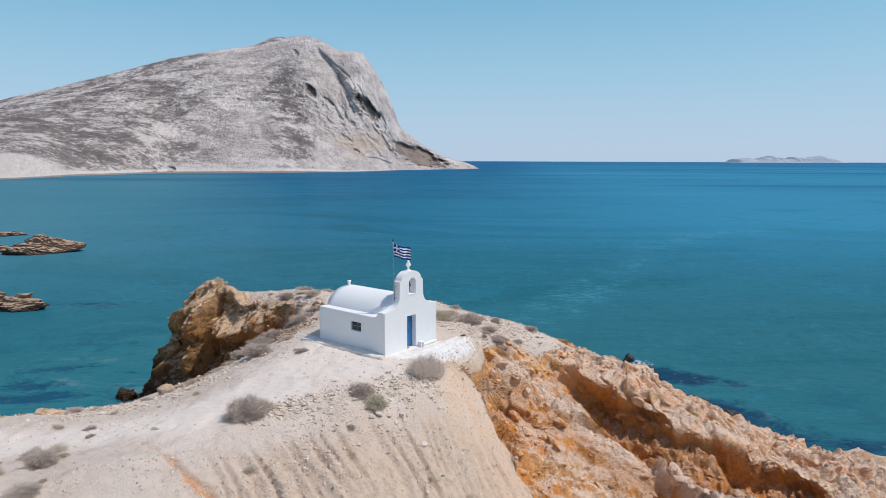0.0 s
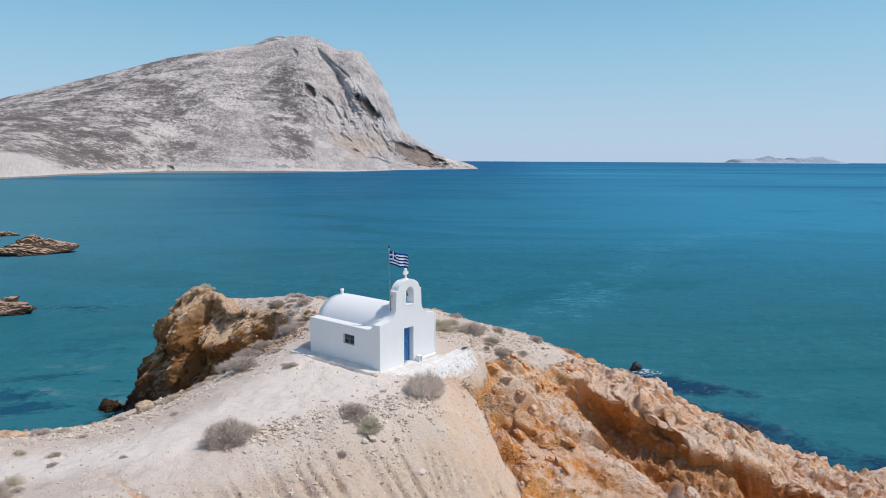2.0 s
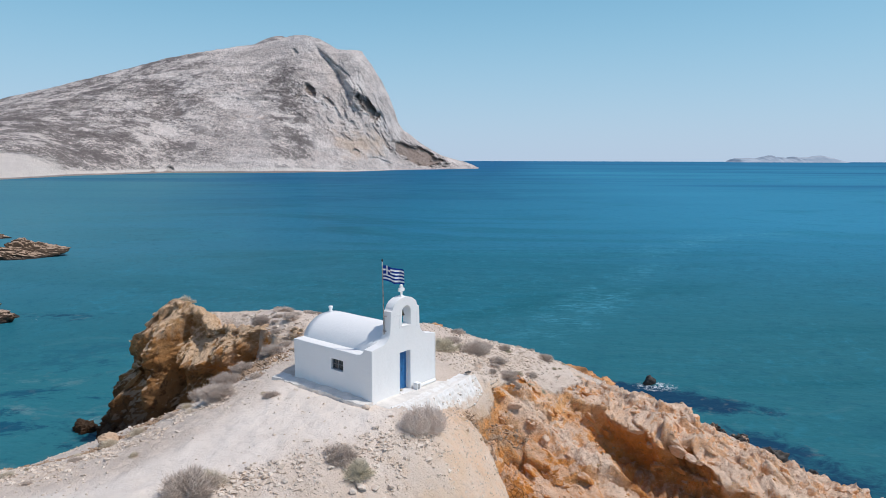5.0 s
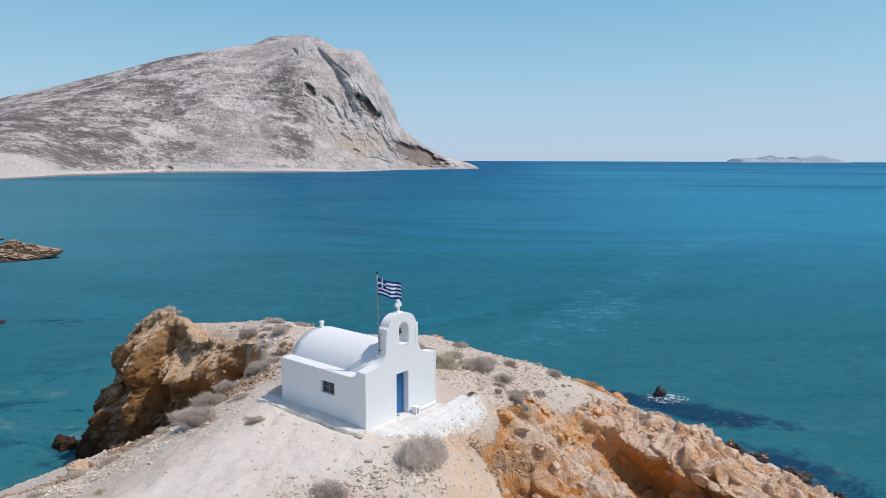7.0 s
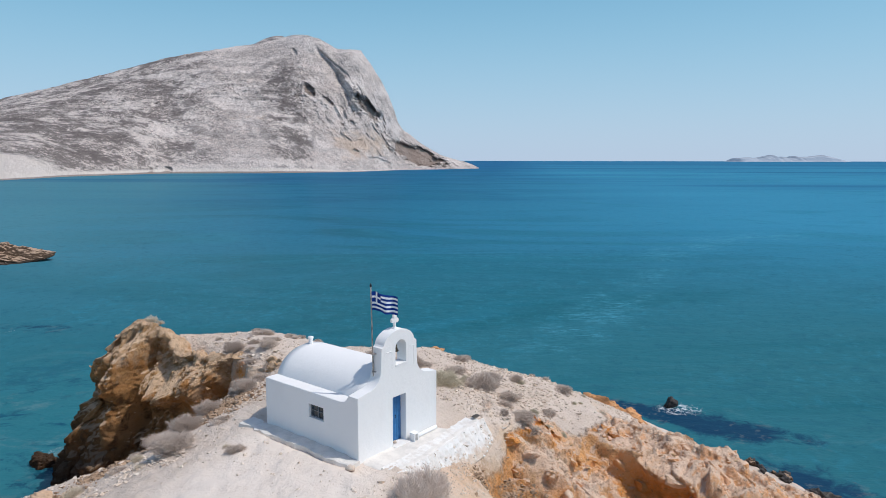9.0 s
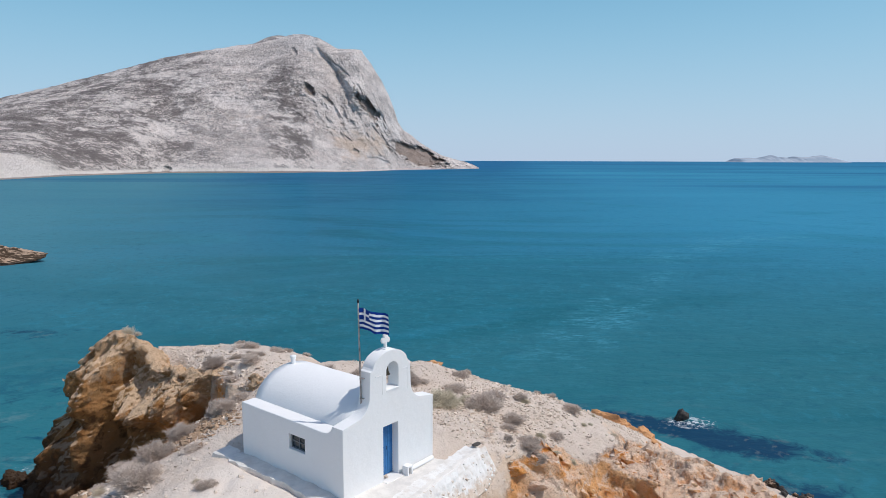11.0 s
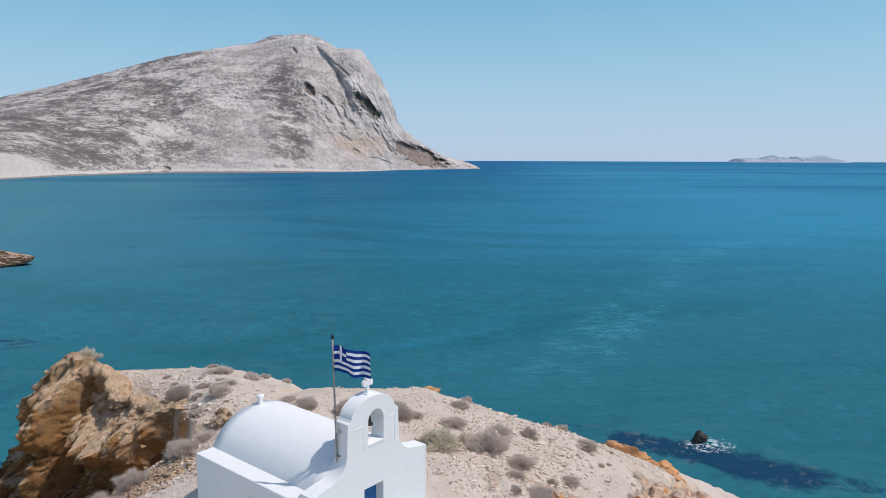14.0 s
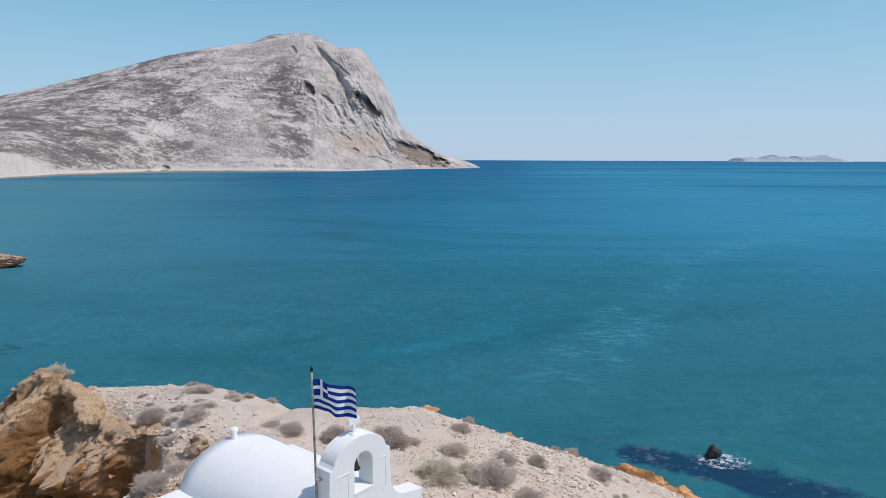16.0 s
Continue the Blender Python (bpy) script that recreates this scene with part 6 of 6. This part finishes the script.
rubble("slope_rubble", "brown crumbled stones below the cliff", [(-6.6, 7.0), (-8.4, 7.2), (-10.5, 6.4), (-12.5, 4.6)], 0.8, 3200, (0.03, 0.14), BROWNSTONE, 505)
rubble("slope_rubble", "pale stones strewn on the slope beside the track", [(-7.4, 2.8), (-9.4, 1.2), (-12.0, -1.6), (-15.5, -4.4)], 1.0, 2600, (0.02, 0.11), GRAVEL, 508)
rubble("slope_rubble", "tan broken stones along the brink above the cove", [(-12.5, 3.6), (-14.5, 1.4), (-17.5, -0.8), (-21, -2.4)], 0.8, 2200, (0.03, 0.15), BROWNSTONE, 507)
rubble("slope_rubble", "dark crumbled stones under the end of the wall", [(4.4, 1.4), (5.0, 2.2), (6.2, 3.2), (7.6, 3.6)], 0.32, 900, (0.03, 0.14), BROWNSTONE, 506)


# ---- scrub ----
def shrub_mesh(seed, twigs, upright, curl, thick=0.008):
    """A mound of short twigs: most sit in the outer skin, some reach in to the stem."""
    r = random.Random(seed)
    bm = bmesh.new()
    for n in range(twigs):
        a, e = r.uniform(0, math.tau), math.asin(r.uniform(0.0, 1.0) ** upright)
        d = Vector((math.cos(a) * math.cos(e), math.sin(a) * math.cos(e), math.sin(e)))
        bulge = 0.74 + 0.42 * noise.noise(d * 2.0 + Vector((seed, 0, 0))) + 0.18 * noise.noise(d * 5.0)
        inner = n % 9 == 0
        start = d * bulge * (0.05 if inner else r.uniform(0.45, 0.85))
        way = (d * r.uniform(0.4, 1.0) + Vector((r.uniform(-1, 1), r.uniform(-1, 1), r.uniform(-0.2, 1.0))) * curl).normalized()
        tip = d * bulge * r.uniform(0.7, 1.0) if inner else start + way * r.uniform(0.10, 0.30)
        mid = (start + tip) / 2 + Vector((r.uniform(-1, 1), r.uniform(-1, 1), r.uniform(-1, 1))) * 0.025
        run = (tip - start).normalized()
        side = run.cross(Vector((r.random(), r.random(), r.random() + 0.1))).normalized()
        other = run.cross(side)
        rings = []
        for p, w in ((start, thick), (mid, thick * 0.8)):
            rings.append([bm.verts.new(p + (side * math.cos(k * 2.1) + other * math.sin(k * 2.1)) * w) for k in range(3)])
        end = bm.verts.new(tip)
        for k in range(3):
            bm.faces.new((rings[0][k], rings[0][(k + 1) % 3], rings[1][(k + 1) % 3], rings[1][k]))
            bm.faces.new((rings[1][k], rings[1][(k + 1) % 3], end))
    return bm


def make_shrub(name, label, seed, material, twigs, upright, curl, thick):
    ob = tagged(new(name), label, "shrub", "dry shrubs")
    part("crown", shrub_mesh(seed, twigs, upright, curl, thick), material, ob)
    part("stem", tube([(0, 0, -0.15), (0.02, 0, 0.05), (0.05, 0.03, 0.22)], [0.05, 0.04, 0.015], 6), WOODGREY, ob)
    return ob


def place_shrub(kind, x, y, size, tall=0.8):
    m = Matrix.Translation((x, y, height(x, y) - 0.04 * size)) @ Matrix.Rotation(rnd.uniform(0, 6.3), 4, "Z") @ Matrix.Diagonal((size, size * rnd.uniform(0.85, 1.1), size * tall, 1))
    return copy_thing(kind, m) if kind.name in placed else first(kind, m)


placed = set()


def first(kind, m):
    placed.add(kind.name)
    kind.matrix_world = m
    return kind


KINDS = [make_shrub("dry_shrub", "dry grey-brown leafless thorny shrub on pale ground", 21, SCRUB, 6500, 0.9, 0.9, 0.0055),
         make_shrub("dry_shrub", "low spreading grey dry shrub", 22, SCRUB, 5500, 1.2, 1.0, 0.0055),
         make_shrub("olive_shrub", "rounded olive-grey dry shrub", 23, GREENISH, 6500, 0.9, 0.9, 0.006),
         make_shrub("grass_tuft", "tuft of straw-coloured dry grass", 24, STRAW, 1500, 0.7, 0.5, 0.006),
         make_shrub("dry_shrub", "airy pale grey shrub of thin upright twigs", 25, PALETWIG, 3000, 0.75, 0.9, 0.0055)]
BIG, LOW, OLIVE, TUFT, HAZE = KINDS
SHRUBS = [(BIG, -5.9, -7.0, 1.2, 1.0), (TUFT, -5.3, -6.4, 1.1, 1.0), (LOW, -0.9, -4.4, 0.75), (OLIVE, -0.1, -5.0, 0.75), (HAZE, 2.55, -1.65, 0.85, 1.7), (HAZE, 2.0, -2.2, 0.8, 1.0), (HAZE, 2.95, -1.3, 0.55, 1.4), (LOW, -1.1, -7.0, 0.35), (LOW, 7.2, 5.8, 0.7), (BIG, 6.9, 6.3, 0.6),
          (OLIVE, 3.3, 8.9, 1.15, 0.95), (OLIVE, 4.4, 9.9, 0.8), (BIG, 5.2, 9.4, 0.85), (LOW, 3.9, 11.8, 0.9), (LOW, -6.2, 12.9, 0.75, 0.6), (LOW, 6.1, 7.8, 0.7), (BIG, 6.5, 9.0, 0.6), (LOW, 8.6, 9.4, 0.65), (LOW, 6.0, 12.0, 0.8), (BIG, 1.4, 11.7, 0.85), (LOW, 2.3, 11.9, 0.5),
          (BIG, -0.6, 11.0, 0.5), (LOW, -2.3, 11.1, 0.75), (LOW, -3.1, 11.5, 0.5), (BIG, -5.6, 10.4, 0.5), (BIG, -6.8, 10.8, 0.35), (LOW, -7.5, 16.0, 0.9, 0.6), (LOW, -6.15, 11.8, 0.65), (LOW, -5.6, 14.8, 0.55), (BIG, -8.2, 12.6, 0.55), (LOW, -9.2, 12.0, 0.4), (LOW, -7.9, 11.4, 0.45),
          (LOW, -9.9, 13.4, 0.45), (LOW, -5.9, 9.2, 0.7), (BIG, -6.4, 8.4, 0.7), (BIG, -8.4, 5.6, 0.75), (LOW, -9.2, 6.4, 0.8), (BIG, -8.0, 7.4, 0.6), (LOW, -4.9, 1.3, 0.55), (TUFT, -5.4, 1.7, 0.3), (BIG, -7.8, 2.6, 0.85), (LOW, -6.5, 4.8, 0.65),
          (LOW, -7.8, 4.0, 0.45), (BIG, -8.9, 5.0, 0.6), (BIG, -9.6, 5.6, 0.7), (LOW, -10.4, 3.2, 0.55), (LOW, -11.6, 2.6, 0.5), (TUFT, -9.0, 2.0, 0.5), (LOW, -12.8, -1.6, 0.5), (TUFT, -12.6, 1.0, 0.9), (TUFT, -11.6, 1.8, 0.8), (TUFT, -15.2, 17.6, 0.75), (LOW, -15.6, 17.9, 0.5), (TUFT, -14.8, -3.2, 0.7), (LOW, -15.8, -3.4, 0.6), (BIG, -12.2, -12.4, 0.55),
          (LOW, -13.2, -11.2, 0.9), (LOW, -11.4, -15.0, 0.8), (LOW, -13.6, -13.6, 0.8), (TUFT, -12.8, -10.4, 0.8), (LOW, -4.2, 15.9, 0.4), (LOW, 9.9, 12.5, 0.8), (LOW, 9.4, 15.6, 0.6), (TUFT, 2.6, -7.6, 0.5),
          (TUFT, 4.4, -6.9, 0.5), (TUFT, -4.6, -11.4, 0.5), (LOW, -10.5, 5.0, 0.6), (TUFT, -9.8, 3.6, 0.6), (LOW, 4.3, 14.2, 0.75), (TUFT, 11.8, 11.2, 0.5)]
for x, y, z, size in ((-15.0, 18.0, 0.72, 0.75), (-15.5, 18.1, 0.66, 0.5), (-14.5, 18.2, 0.66, 0.5)):
    knob_tuft = place_shrub(TUFT, x, y, size, 0.9)
    knob_tuft.location.z = max(z, height(x, y) - 0.05)
for kind, x, y, size, *tall in SHRUBS:
    place_shrub(kind, x, y, size * 1.15, tall[0] if tall else rnd.uniform(0.55, 0.9))
for k in range(34):
    x, y = rnd.uniform(-13, -4.5), rnd.uniform(8.5, 17.5)
    if height(x, y) > -0.8:
        place_shrub(rnd.choice((LOW, BIG, LOW)), x, y, rnd.uniform(0.2, 0.42), 0.6)
for k in range(22):
    x, y = rnd.uniform(3.5, 12), rnd.uniform(6.0, 17.5)
    if height(x, y) > -3.0 and not near_chapel(x, y):
        place_shrub(rnd.choice((LOW, BIG, OLIVE)), x, y, rnd.uniform(0.2, 0.45), rnd.uniform(0.4, 0.8))
for k in range(16):
    x, y = rnd.uniform(-16, -9.5), rnd.uniform(-15, 3)
    place_shrub(rnd.choice((LOW, TUFT)), x, y, rnd.uniform(0.25, 0.6), 0.7)

# ---- retaining wall under the apron, stone by stone ----
wall = site_thing("retaining_wall", "rough limewashed dry-stone wall under the apron", "wall")
wall_meshes = [mesh_of("wall_stone", lump((1, rnd.uniform(0.7, 0.9), rnd.uniform(0.6, 0.8)), 600 + i, 1, 0.3), m, flat=True) for i in range(5) for m in (WORN, STONE)]
bm = bmesh.new()
rows = []
for j in range(25):
    t = j / 24
    row = []
    for i in range(129):
        u = 0.1 + 6.5 * i / 128
        e = float(np.interp(u, [p[0] for p in edge_line], [p[1] for p in edge_line]))
        deep = 0.12 + 1.05 * float(smooth(0.3, 3.6, np.array(u))) - 0.25 * float(smooth(5.6, 6.6, np.array(u)))
        rough = 0.09 * float(fbm(u * 2.2, t * 2.2 * deep, 0, 4, 701)) + 0.05 * float(billow(u * 4.5, t * 4.5 * deep, 0, 3, 705))
        fade = math.sin(math.pi * min(1, 0.12 + t))
        row.append(bm.verts.new((u, e - 0.02 - (0.30 + 0.34 * deep) * t - rough * fade, -0.13 - deep * t ** 1.15 + 0.4 * rough * fade)))
    rows.append(row)
for r0, r1 in zip(rows, rows[1:]):
    for i in range(128):
        bm.faces.new((r0[i], r0[i + 1], r1[i + 1], r1[i]))
bank = part("limewashed_bank", bm, BANK, wall, "rough sloping bank smeared with old limewash", flat=False)
bank.data.attributes.new("wear", "FLOAT", "POINT").data.foreach_set("value", np.repeat(np.linspace(0.0, 1.0, 25) ** 1.3, 129).astype(np.float32))
th = bank.modifiers.new("thickness", "SOLIDIFY")
th.thickness, th.offset = 0.25, -1
for k in range(110):
    u = rnd.uniform(0.3, 6.5)
    e = float(np.interp(u, [p[0] for p in edge_line], [p[1] for p in edge_line]))
    drop = rnd.random() ** 0.7
    deep = 0.12 + 1.05 * float(smooth(0.3, 3.6, np.array(u))) - 0.25 * float(smooth(5.6, 6.6, np.array(u)))
    size = rnd.uniform(0.05, 0.12)
    ob = new("wall_stone", rnd.choice(wall_meshes))
    ob.parent = wall
    ob.matrix_basis = Matrix.Translation((u, e - 0.02 - (0.30 + 0.34 * deep) * drop + 0.35 * size, -0.13 - deep * drop ** 1.15)) @ Euler((rnd.uniform(-0.3, 0.3), rnd.uniform(-0.3, 0.3), rnd.uniform(0, 6.3))).to_matrix().to_4x4() @ Matrix.Scale(size, 4)
